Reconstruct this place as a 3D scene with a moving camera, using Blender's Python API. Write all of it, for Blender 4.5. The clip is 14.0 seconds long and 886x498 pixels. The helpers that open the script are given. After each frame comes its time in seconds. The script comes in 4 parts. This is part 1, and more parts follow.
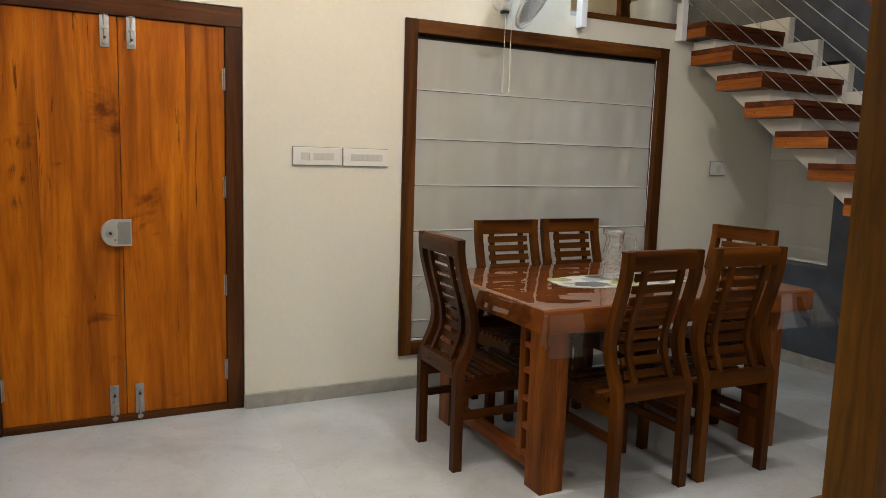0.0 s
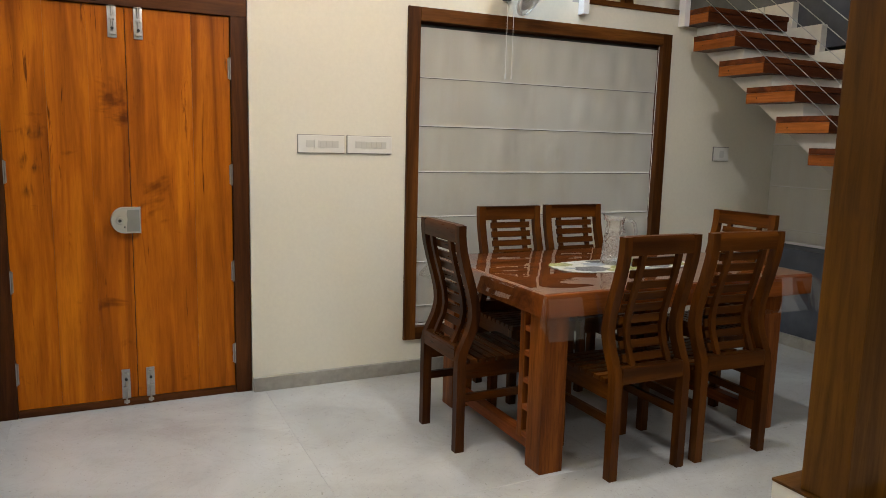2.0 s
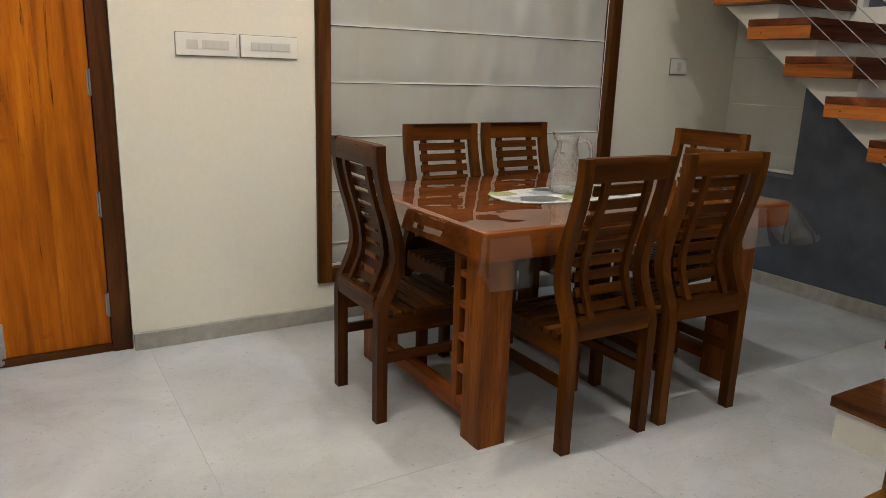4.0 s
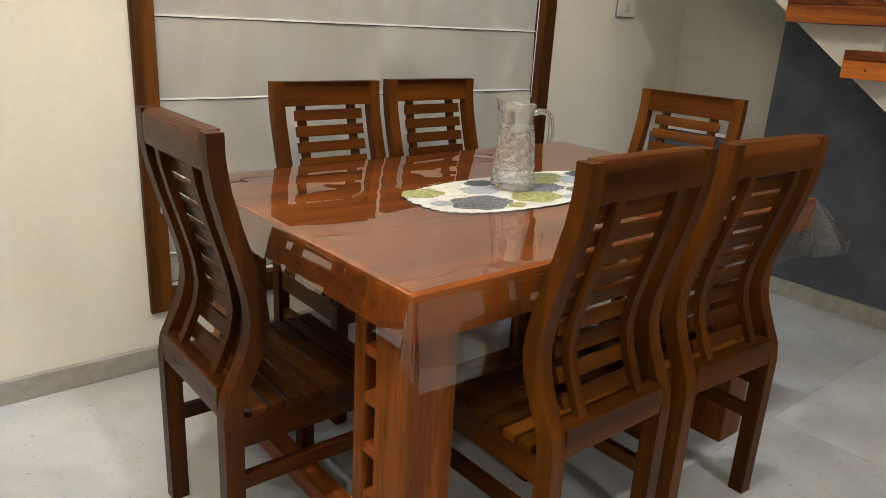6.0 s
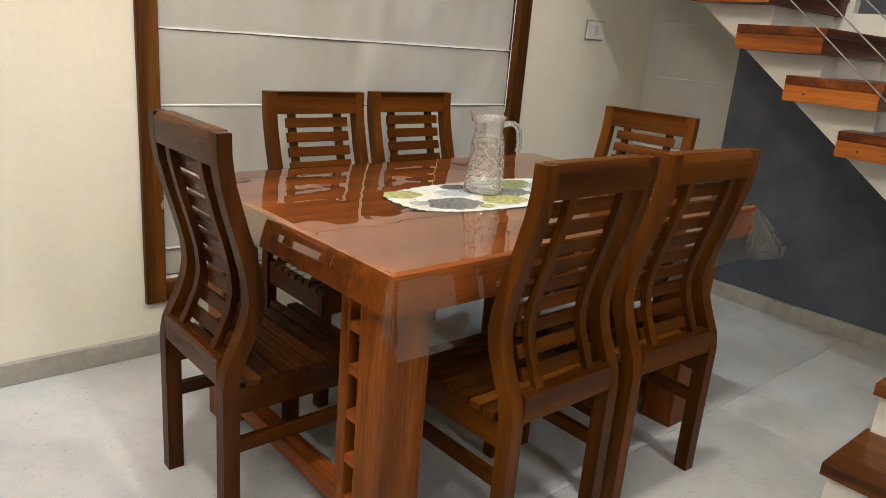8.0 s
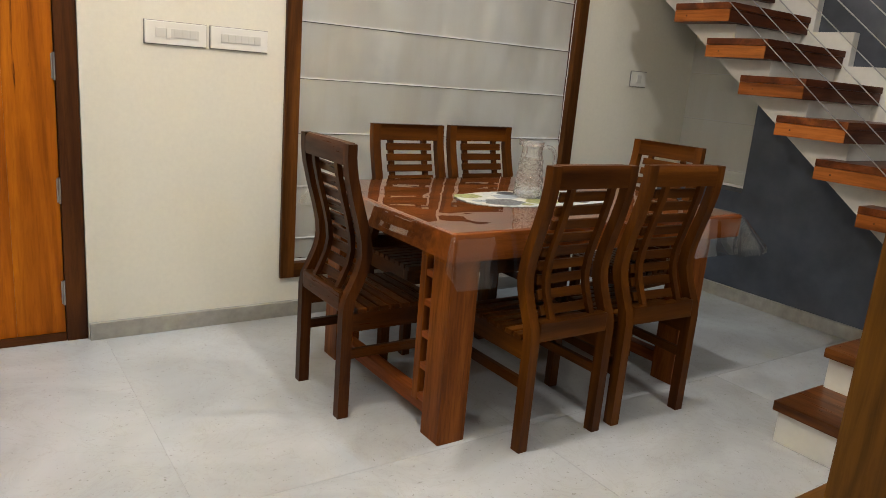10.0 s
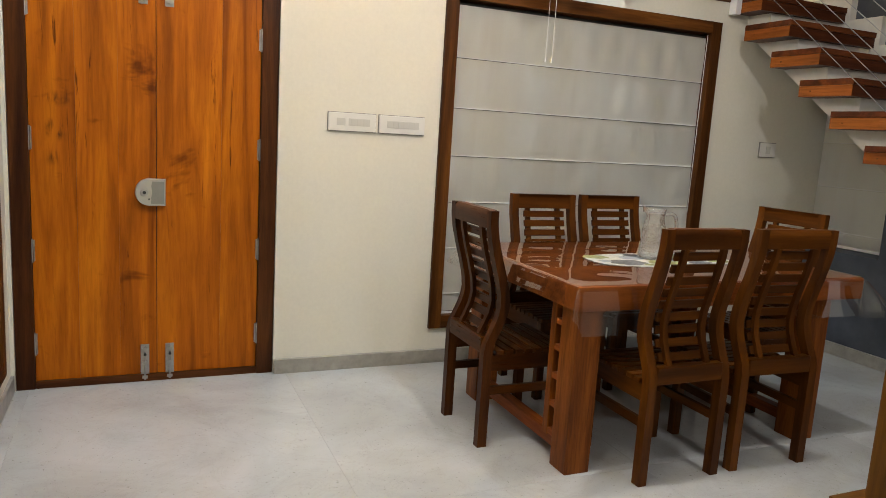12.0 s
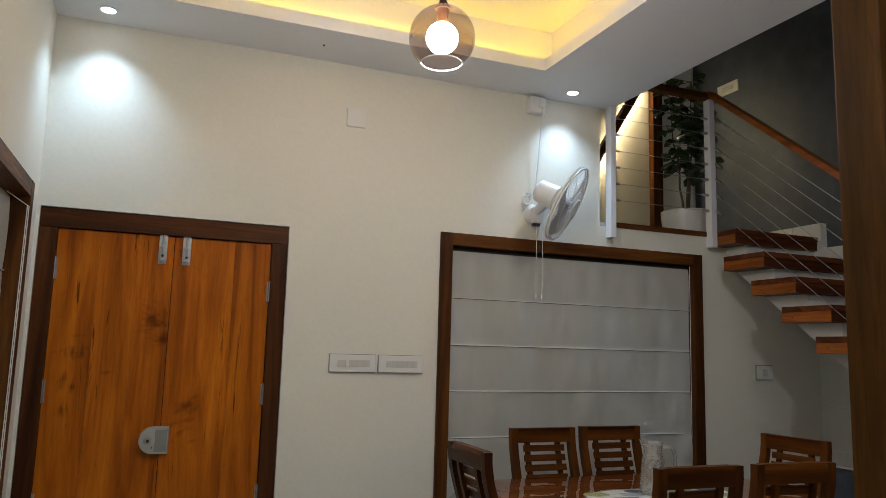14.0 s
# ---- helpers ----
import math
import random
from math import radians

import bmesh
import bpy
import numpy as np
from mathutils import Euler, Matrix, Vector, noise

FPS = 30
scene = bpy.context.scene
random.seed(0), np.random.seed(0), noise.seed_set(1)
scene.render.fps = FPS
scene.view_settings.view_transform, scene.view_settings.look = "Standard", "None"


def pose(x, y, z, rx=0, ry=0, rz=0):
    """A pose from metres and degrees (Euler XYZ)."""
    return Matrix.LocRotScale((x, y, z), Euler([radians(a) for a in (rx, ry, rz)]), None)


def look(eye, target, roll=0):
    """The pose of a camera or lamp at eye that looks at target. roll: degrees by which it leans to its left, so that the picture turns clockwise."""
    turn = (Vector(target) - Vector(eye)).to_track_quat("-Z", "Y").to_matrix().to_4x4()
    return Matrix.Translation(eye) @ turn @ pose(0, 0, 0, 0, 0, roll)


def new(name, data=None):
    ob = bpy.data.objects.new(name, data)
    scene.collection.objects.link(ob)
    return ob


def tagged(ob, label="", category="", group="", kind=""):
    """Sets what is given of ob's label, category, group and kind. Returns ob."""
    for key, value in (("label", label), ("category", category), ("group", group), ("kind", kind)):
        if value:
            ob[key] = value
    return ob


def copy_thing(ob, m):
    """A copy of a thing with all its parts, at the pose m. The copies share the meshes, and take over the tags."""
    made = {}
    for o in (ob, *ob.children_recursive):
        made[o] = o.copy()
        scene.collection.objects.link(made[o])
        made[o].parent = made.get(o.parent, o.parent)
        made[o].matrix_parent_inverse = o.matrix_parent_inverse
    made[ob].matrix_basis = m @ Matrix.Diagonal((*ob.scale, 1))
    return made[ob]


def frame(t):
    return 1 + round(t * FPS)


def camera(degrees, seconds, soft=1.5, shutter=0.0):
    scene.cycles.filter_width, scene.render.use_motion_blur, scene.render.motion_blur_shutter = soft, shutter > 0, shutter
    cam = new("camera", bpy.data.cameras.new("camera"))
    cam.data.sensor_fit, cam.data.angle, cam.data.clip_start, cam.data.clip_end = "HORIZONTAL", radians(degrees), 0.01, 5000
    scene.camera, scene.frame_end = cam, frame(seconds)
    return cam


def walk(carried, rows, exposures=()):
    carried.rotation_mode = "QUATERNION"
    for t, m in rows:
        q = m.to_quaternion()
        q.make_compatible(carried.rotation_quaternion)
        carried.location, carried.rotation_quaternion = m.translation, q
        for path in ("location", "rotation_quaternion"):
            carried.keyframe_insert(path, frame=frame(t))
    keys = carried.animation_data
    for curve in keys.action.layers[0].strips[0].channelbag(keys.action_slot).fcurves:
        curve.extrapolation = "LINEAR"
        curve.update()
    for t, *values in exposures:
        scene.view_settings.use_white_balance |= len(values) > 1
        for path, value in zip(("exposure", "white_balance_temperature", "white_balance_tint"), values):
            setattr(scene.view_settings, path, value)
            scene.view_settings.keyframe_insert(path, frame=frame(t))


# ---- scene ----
cam = camera(63.1, 14.0, soft=0.55)
PATH = [
    (0, (0.82, 0.617, 1.369), (1.702, 2.394, 1.114), 1.7),
    (0.5, (0.794, 0.569, 1.38), (1.695, 2.343, 1.183), 1.5),
    (1, (0.772, 0.537, 1.395), (1.67, 2.317, 1.235), 1.5),
    (1.5, (0.79, 0.532, 1.397), (1.669, 2.316, 1.191), 1.5),
    (2, (0.823, 0.55, 1.373), (1.681, 2.333, 1.081), 1.4),
    (2.5, (0.834, 0.6, 1.344), (1.708, 2.362, 0.98), 1.2),
    (3, (0.896, 0.725, 1.321), (1.813, 2.453, 0.91), 1.3),
    (5.5, (1.609, 1.755, 1.254), (2.762, 3.279, 0.666), 2.8),
    (6, (1.703, 1.99, 1.251), (2.931, 3.443, 0.634), 3.3),
    (6.5, (1.749, 2.125, 1.245), (3.032, 3.522, 0.608), 3.7),
    (7, (1.746, 2.136, 1.237), (3.05, 3.516, 0.61), 4.0),
    (7.5, (1.678, 2.018, 1.252), (2.979, 3.412, 0.65), 4.5),
    (10, (1.09, 1.067, 1.29), (2.203, 2.659, 0.811), 4.8),
    (10.5, (1.001, 0.959, 1.313), (2.035, 2.609, 0.857), 4.6),
    (11, (0.893, 0.836, 1.297), (1.846, 2.541, 0.867), 4.4),
    (11.5, (0.862, 0.748, 1.313), (1.727, 2.507, 0.914), 4.1),
    (12, (0.872, 0.668, 1.326), (1.658, 2.479, 1.007), 3.5),
    (12.5, (0.898, 0.58, 1.363), (1.628, 2.431, 1.163), 3.1),
    (13, (0.9, 0.521, 1.403), (1.616, 2.388, 1.348), 2.5),
    (13.5, (0.905, 0.512, 1.42), (1.63, 2.373, 1.53), 2.0),
    (14, (0.907, 0.505, 1.443), (1.633, 2.348, 1.716), 1.6),
]
EXPOSURES = [(0.0, 0.56, 6440, 10), (3.0, 0.63, 6420, 10), (5.5, 0.85, 6480, 10), (6.3, 1.25, 6600, 10), (7.5, 1.3, 6600, 10),
             (10.0, 0.9, 6420, 10), (11.5, 0.83, 6440, 10), (12.5, 0.72, 6440, 10), (13.2, 0.2, 6150, 10), (14.0, -0.3, 5990, 10)]
walk(cam, [(t, look(eye, target, roll)) for t, eye, target, roll in PATH], EXPOSURES)

# ---- light ----
world = bpy.data.worlds.new("world")
scene.world = world
world.use_nodes = True
world.node_tree.nodes["Background"].inputs["Color"].default_value = (0.05, 0.06, 0.08, 1)
world.node_tree.nodes["Background"].inputs["Strength"].default_value = 0.05

WALL_Y, WEST, EAST, CEIL = 4.41, 0.335, 5.235, 3.045
SOUTH, WELL = -2.6, 3.605          # the back wall, and the edge of the stair well
COVE = (0.78, 2.885, 1.83, 4.0)    # opening of the ceiling cove
LANDING = 2.285
# First two wash the north wall; the rest are unseen, added as fill.
DOWN = [(0.579, 4.243), (3.22, 4.241), (0.579, 1.587), (3.22, 1.587), (3.22, 2.76), (1.8, 0.45), (0.9, -1.2), (2.9, -1.2)]
DOWN_POWER = [38, 34, 8, 5, 12, 3, 3, 22]


def spot(name, x, y, z, power, colour, angle, blend, radius):
    data = bpy.data.lights.new(name, "SPOT")
    data.energy, data.color, data.spot_size, data.spot_blend, data.shadow_soft_size = power, colour, radians(angle), blend, radius
    ob = new(name, data)
    ob.location = (x, y, z)
    return ob


def panel(name, x, y, z, power, colour, size):
    data = bpy.data.lights.new(name, "AREA")
    data.energy, data.color, data.shape, data.size = power, colour, "DISK", size
    ob = new(name, data)
    ob.location = (x, y, z)
    return ob


for k, ((dx, dy), power) in enumerate(zip(DOWN, DOWN_POWER)):
    if k < 2:
        spot("downlight_lamp", dx, dy, CEIL - 0.012, power, (0.62, 0.81, 1.0), 106, 1.0, 0.03)
    else:
        # fill panel at an added, unseen position
        panel("downlight_lamp", dx, dy, CEIL - 0.012, power, (1.0, 0.97, 0.93), 0.10)
# Unseen lamp added high in the well to brighten the stair wall.
spot("stair_lamp", 4.4, 2.6, 6.1, 15, (1.0, 0.90, 0.78), 150, 0.8, 0.12)


# ---- materials ----
def material(name):
    m = bpy.data.materials.new(name)
    m.use_nodes = True
    nt = m.node_tree
    return m, nt, nt.nodes["Principled BSDF"]


def link(nt, a, b):
    nt.links.new(a, b)


def coords(nt, scale=(1, 1, 1), kind="Object", rot=(0, 0, 0)):
    tc = nt.nodes.new("ShaderNodeTexCoord")
    mp = nt.nodes.new("ShaderNodeMapping")
    mp.inputs["Scale"].default_value = scale
    mp.inputs["Rotation"].default_value = rot
    link(nt, tc.outputs[kind], mp.inputs["Vector"])
    return mp.outputs["Vector"]


def noise_tex(nt, vec, scale, detail=4, rough=0.55, distortion=0.0):
    n = nt.nodes.new("ShaderNodeTexNoise")
    n.inputs["Scale"].default_value, n.inputs["Detail"].default_value = scale, detail
    n.inputs["Roughness"].default_value, n.inputs["Distortion"].default_value = rough, distortion
    link(nt, vec, n.inputs["Vector"])
    return n.outputs["Fac"]


def ramp(nt, fac, stops):
    r = nt.nodes.new("ShaderNodeValToRGB")
    el = r.color_ramp.elements
    while len(el) < len(stops):
        el.new(0.5)
    for e, (p, c) in zip(el, stops):
        e.position, e.color = p, (*c, 1) if len(c) == 3 else c
    link(nt, fac, r.inputs["Fac"])
    return r.outputs["Color"]


def mix(nt, a, b, fac, mode="MIX"):
    n = nt.nodes.new("ShaderNodeMix")
    n.data_type, n.blend_type = "RGBA", mode
    for socket, v in ((n.inputs[6], a), (n.inputs[7], b), (n.inputs[0], fac)):
        if isinstance(v, (int, float)):
            socket.default_value = v
        elif isinstance(v, tuple):
            socket.default_value = (*v, 1)
        else:
            link(nt, v, socket)
    return n.outputs[2]


def bump(nt, bsdf, height, strength, distance=0.002):
    b = nt.nodes.new("ShaderNodeBump")
    b.inputs["Strength"].default_value, b.inputs["Distance"].default_value = strength, distance
    link(nt, height, b.inputs["Height"])
    link(nt, b.outputs["Normal"], bsdf.inputs["Normal"])


def random_shift(nt, vec, amount=7.0):
    info = nt.nodes.new("ShaderNodeObjectInfo")
    mul = nt.nodes.new("ShaderNodeVectorMath")
    mul.operation = "SCALE"
    mul.inputs[0].default_value = (1.0, 0.7, 0.4)
    k = nt.nodes.new("ShaderNodeMath")
    k.operation = "MULTIPLY"
    k.inputs[1].default_value = amount
    link(nt, info.outputs["Random"], k.inputs[0])
    link(nt, k.outputs[0], mul.inputs["Scale"])
    add = nt.nodes.new("ShaderNodeVectorMath")
    link(nt, vec, add.inputs[0])
    link(nt, mul.outputs[0], add.inputs[1])
    return add.outputs[0], info.outputs["Random"]


def wood(name, dark, mid, light, axis="z", rough=0.35, coat=0.3, streak=0.5, vary=0.25, crack=False):
    """Polished timber with its grain along one axis."""
    m, nt, b = material(name)
    long, cross = 0.7, 9.0
    s = {"x": (long, cross, cross), "y": (cross, long, cross), "z": (cross, cross, long)}[axis]
    vec, rnd = random_shift(nt, coords(nt, s))
    big = noise_tex(nt, vec, 1.0, 3, 0.5, 1.2)
    fine = noise_tex(nt, vec, 9.0, 6, 0.65, 0.6)
    col = ramp(nt, big, [(0.28, dark), (0.5, mid), (0.74, light)])
    lines = ramp(nt, fine, [(0.32, (0.36, 0.28, 0.22)), (0.58, (1.08, 1.08, 1.08))])
    col = mix(nt, col, lines, streak, "MULTIPLY")
    blotch = noise_tex(nt, coords(nt, (1.2, 1.2, 1.2)), 1.7, 3)
    col = mix(nt, col, ramp(nt, blotch, [(0.3, (0.72, 0.68, 0.64)), (0.6, (1, 1, 1))]), 0.5, "MULTIPLY")
    if crack:
        sp = {"x": (1.3, 26, 26), "y": (26, 1.3, 26), "z": (26, 26, 1.3)}[axis]
        v2, _ = random_shift(nt, coords(nt, sp), 23.0)
        thin = noise_tex(nt, v2, 1.0, 5, 0.75, 0.8)
        col = mix(nt, col, ramp(nt, thin, [(0.30, (0.16, 0.10, 0.06)), (0.37, (1, 1, 1))]), 0.9, "MULTIPLY")
        v3, _ = random_shift(nt, coords(nt, (5.0, 5.0, 9.0)), 31.0)
        stain = noise_tex(nt, v3, 0.55, 4, 0.6, 0.5)
        col = mix(nt, col, ramp(nt, stain, [(0.27, (0.33, 0.25, 0.20)), (0.36, (1, 1, 1))]), 0.85, "MULTIPLY")
    if crack:
        for mark in ((0.145, 0.245, 1.352, 1.392), (0.152, 0.235, 1.19, 1.268), (0.16, 0.22, 1.08, 1.13)):
            col = smudge(nt, col, *mark)
    tone = ramp(nt, rnd, [(0.0, (1 - vary, 1 - vary, 1 - vary)), (1.0, (1.0, 1.0, 1.0))])
    col = mix(nt, col, tone, 1.0, "MULTIPLY")
    link(nt, col, b.inputs["Base Color"])
    r = ramp(nt, fine, [(0.2, (rough + 0.12,) * 3), (0.8, (rough - 0.05,) * 3)])
    link(nt, r, b.inputs["Roughness"])
    b.inputs["Coat Weight"].default_value, b.inputs["Coat Roughness"].default_value = coat, 0.12
    b.inputs["Specular IOR Level"].default_value = 0.12
    bump(nt, b, fine, 0.12, 0.001)
    return m


def smudge(nt, col, x0, x1, z0, z1):
    """A streaky dark rub mark on a door plank, soft at its edges."""
    sep = nt.nodes.new("ShaderNodeSeparateXYZ")
    link(nt, coords(nt), sep.inputs[0])
    out = []
    for axis, lo, hi in (("X", x0, x1), ("Z", z0, z1)):
        for a, b in ((lo - 0.02, lo + 0.02), (hi + 0.02, hi - 0.02)):
            mr = nt.nodes.new("ShaderNodeMapRange")
            mr.inputs["From Min"].default_value, mr.inputs["From Max"].default_value = a, b
            link(nt, sep.outputs[axis], mr.inputs["Value"])
            out.append(mr.outputs[0])
    streak = noise_tex(nt, coords(nt, (38, 38, 7)), 1.0, 4, 0.6, 0.4)
    dark = ramp(nt, streak, [(0.42, (0, 0, 0)), (0.62, (1, 1, 1))])
    for o in out:
        dark = mix(nt, dark, o, 1.0, "MULTIPLY")
    return mix(nt, col, (0.09, 0.025, 0.003), dark)


def plain(name, colour, rough=0.5, metal=0.0, coat=0.0, grain=0.06, scale=14.0, bumps=0.05, big=1.3):
    """Paint, plastic or metal with a little unevenness at two scales."""
    m, nt, b = material(name)
    v = coords(nt)
    f = noise_tex(nt, v, scale, 5)
    g = noise_tex(nt, v, big, 3)
    lo = tuple(c * (1 - grain) for c in colour)
    hi = tuple(min(1, c * (1 + grain * 0.6)) for c in colour)
    c1 = ramp(nt, f, [(0.3, lo), (0.7, hi)])
    c2 = mix(nt, c1, ramp(nt, g, [(0.3, (1 - grain,) * 3), (0.65, (1, 1, 1))]), 1.0, "MULTIPLY")
    link(nt, c2, b.inputs["Base Color"])
    b.inputs["Roughness"].default_value, b.inputs["Metallic"].default_value = rough, metal
    b.inputs["Coat Weight"].default_value = coat
    if bumps:
        bump(nt, b, f, bumps, 0.001)
    return m


def glow(name, colour, strength):
    m, nt, b = material(name)
    e = nt.nodes.new("ShaderNodeEmission")
    e.inputs["Color"].default_value, e.inputs["Strength"].default_value = (*colour, 1), strength
    link(nt, e.outputs[0], nt.nodes["Material Output"].inputs["Surface"])
    return m


def facing_gloss(nt, f0, fall=3.2):
    """Gloss of a clear skin, alike from both of its sides."""
    lw = nt.nodes.new("ShaderNodeLayerWeight")
    lw.inputs["Blend"].default_value = 0.5
    p = nt.nodes.new("ShaderNodeMath")
    p.operation = "POWER"
    p.inputs[1].default_value = fall
    link(nt, lw.outputs["Facing"], p.inputs[0])
    k = nt.nodes.new("ShaderNodeMath")
    k.operation = "MULTIPLY_ADD"
    k.inputs[1].default_value, k.inputs[2].default_value = 0.85 - f0, f0
    link(nt, p.outputs[0], k.inputs[0])
    return k.outputs[0]


def clear_sheet(name, tint, rough=0.05, ior=1.45, wrinkle=0.0, fall=3.2):
    """A thin clear skin: see-through with gloss that grows towards grazing."""
    m, nt, b = material(name)
    tr = nt.nodes.new("ShaderNodeBsdfTransparent")
    tr.inputs["Color"].default_value = (*tint, 1)
    gl = nt.nodes.new("ShaderNodeBsdfGlossy")
    gl.inputs["Roughness"].default_value = rough
    fr = facing_gloss(nt, ((ior - 1) / (ior + 1)) ** 2, fall)
    mx = nt.nodes.new("ShaderNodeMixShader")
    if wrinkle:
        bp = nt.nodes.new("ShaderNodeBump")
        bp.inputs["Strength"].default_value, bp.inputs["Distance"].default_value = wrinkle, 0.01
        n1 = noise_tex(nt, coords(nt, (1, 1.5, 1)), 3.0, 1, 0.4, 1.6)
        link(nt, n1, bp.inputs["Height"])
        link(nt, bp.outputs[0], gl.inputs["Normal"])
    link(nt, fr, mx.inputs[0])
    link(nt, tr.outputs[0], mx.inputs[1])
    link(nt, gl.outputs[0], mx.inputs[2])
    link(nt, mx.outputs[0], nt.nodes["Material Output"].inputs["Surface"])
    return m


def marble(name):
    m, nt, b = material(name)
    vec, rnd = random_shift(nt, coords(nt), 11.0)
    cloud = noise_tex(nt, vec, 1.6, 6, 0.6, 0.8)
    vein = noise_tex(nt, vec, 3.2, 8, 0.7, 2.2)
    speck = noise_tex(nt, vec, 75.0, 3, 0.65)
    col = ramp(nt, cloud, [(0.3, (0.375, 0.38, 0.37)), (0.5, (0.445, 0.452, 0.45)), (0.7, (0.505, 0.517, 0.522))])
    col = mix(nt, col, ramp(nt, vein, [(0.46, (1, 1, 1)), (0.5, (1.0, 1.0, 1.0)), (0.515, (0.85, 0.82, 0.77)), (0.54, (1, 1, 1))]), 0.4, "MULTIPLY")
    col = mix(nt, col, ramp(nt, speck, [(0.28, (0.55, 0.51, 0.46)), (0.36, (1, 1, 1))]), 0.75, "MULTIPLY")
    link(nt, col, b.inputs["Base Color"])
    link(nt, ramp(nt, cloud, [(0.3, (0.19,) * 3), (0.7, (0.12,) * 3)]), b.inputs["Roughness"])
    bump(nt, b, cloud, 0.02, 0.002)
    return m


def fabric(name, colour, crease_shade=0.0):
    m, nt, b = material(name)
    v = coords(nt, (260, 260, 260))
    weave = noise_tex(nt, v, 1.0, 2)
    soft = noise_tex(nt, coords(nt, (3.0, 3.0, 0.7)), 1.3, 4)
    c = ramp(nt, soft, [(0.3, tuple(k * 0.93 for k in colour)), (0.7, colour)])
    c = mix(nt, c, ramp(nt, weave, [(0.3, (0.93, 0.93, 0.93)), (0.7, (1, 1, 1))]), 1.0, "MULTIPLY")
    # brownish vertical bands: grazing shade of the wrinkles laid into the colour
    if crease_shade:
        fold = noise_tex(nt, coords(nt, (9.0, 9.0, 0.9)), 1.0, 4, 0.5, 0.6)
        c = mix(nt, c, ramp(nt, fold, [(0.34, (0.84, 0.78, 0.70)), (0.52, (1, 1, 1))]), crease_shade, "MULTIPLY")
    link(nt, c, b.inputs["Base Color"])
    b.inputs["Roughness"].default_value = 0.75
    b.inputs["Sheen Weight"].default_value = 0.15
    bump(nt, b, weave, 0.15, 0.0006)
    return m


CREAM = plain("cream_wall_paint", (0.71, 0.685, 0.59), 0.62, grain=0.03, scale=60, bumps=0.08, big=0.9)
WHITE = plain("white_ceiling_paint", (0.76, 0.76, 0.76), 0.6, grain=0.025, scale=50, bumps=0.06)
STAIR_WHITE = plain("white_stair_plaster", (0.70, 0.685, 0.63), 0.5, grain=0.05, scale=22, bumps=0.08)
SLATE = plain("slate_grey_wall_paint", (0.078, 0.090, 0.116), 0.55, grain=0.28, scale=7, bumps=0.15, big=2.2)
STONE = plain("grey_stone_skirting", (0.36, 0.34, 0.30), 0.35, grain=0.2, scale=18, bumps=0.05, big=4)
GROUT = plain("grout", (0.46, 0.45, 0.43), 0.7, grain=0.1)
TILE = marble("grey_marble_tile")
DOOR_WOOD = wood("orange_teak", (0.22, 0.050, 0.0015), (0.46, 0.122, 0.003), (0.64, 0.196, 0.005), "z", 0.42, 0.06, 0.32, 0.16, crack=True)
FRAME = ((0.045, 0.014, 0.003), (0.11, 0.038, 0.007), (0.20, 0.076, 0.014))
FRAME_Z = wood("brown_frame_upright", *FRAME, "z", 0.42, 0.08)
FRAME_X = wood("brown_frame_rail", *FRAME, "x", 0.42, 0.08)
CHAIR = ((0.050, 0.0140, 0.0017), (0.092, 0.0272, 0.0028), (0.16, 0.051, 0.0046))
CHAIR_UP = ((0.048, 0.0135, 0.0016), (0.100, 0.0300, 0.0030), (0.185, 0.060, 0.0055))
CHAIR_Z = wood("dark_chair_upright", *CHAIR_UP, "z", 0.34, 0.03, 0.35)
CHAIR_X = wood("dark_chair_rail", *CHAIR, "x", 0.34, 0.03, 0.35)
CHAIR_Y = wood("dark_chair_side", *CHAIR, "y", 0.34, 0.03, 0.35)
# Darker stain of the west chair, with the shade on it in the colour.
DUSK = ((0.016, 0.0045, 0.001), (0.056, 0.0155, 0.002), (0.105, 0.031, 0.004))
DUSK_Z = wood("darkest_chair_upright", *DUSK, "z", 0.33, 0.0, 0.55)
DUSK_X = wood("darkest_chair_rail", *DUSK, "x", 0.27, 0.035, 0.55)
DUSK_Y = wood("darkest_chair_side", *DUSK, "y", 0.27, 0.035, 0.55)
DFRAME = ((0.030, 0.009, 0.0025), (0.075, 0.023, 0.005), (0.13, 0.044, 0.009))
DFRAME_Z = wood("dark_door_upright", *DFRAME, "z", 0.4, 0.05)
DFRAME_X = wood("dark_door_rail", *DFRAME, "x", 0.4, 0.05)
TABLE_X = wood("red_table_top", (0.13, 0.033, 0.0065), (0.265, 0.072, 0.0135), (0.40, 0.124, 0.024), "x", 0.45, 0.0, 0.4)
TABLE_Y = wood("red_table_side", (0.15, 0.036, 0.008), (0.26, 0.066, 0.013), (0.36, 0.10, 0.022), "y", 0.4, 0.05, 0.45)
TABLE_Z = wood("red_table_leg", (0.085, 0.0215, 0.003), (0.19, 0.053, 0.007), (0.31, 0.097, 0.014), "z", 0.4, 0.08, 0.6)
# Tread wood in two tones: dark fronts, lighter ends with their light coloured in.
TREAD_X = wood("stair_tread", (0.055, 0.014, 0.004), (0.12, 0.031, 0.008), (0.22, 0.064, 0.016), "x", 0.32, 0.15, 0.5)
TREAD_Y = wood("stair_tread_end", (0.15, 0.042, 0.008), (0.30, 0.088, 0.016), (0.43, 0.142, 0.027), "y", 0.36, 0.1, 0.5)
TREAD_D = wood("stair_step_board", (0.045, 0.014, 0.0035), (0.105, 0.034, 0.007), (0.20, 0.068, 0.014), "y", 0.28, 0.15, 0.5)
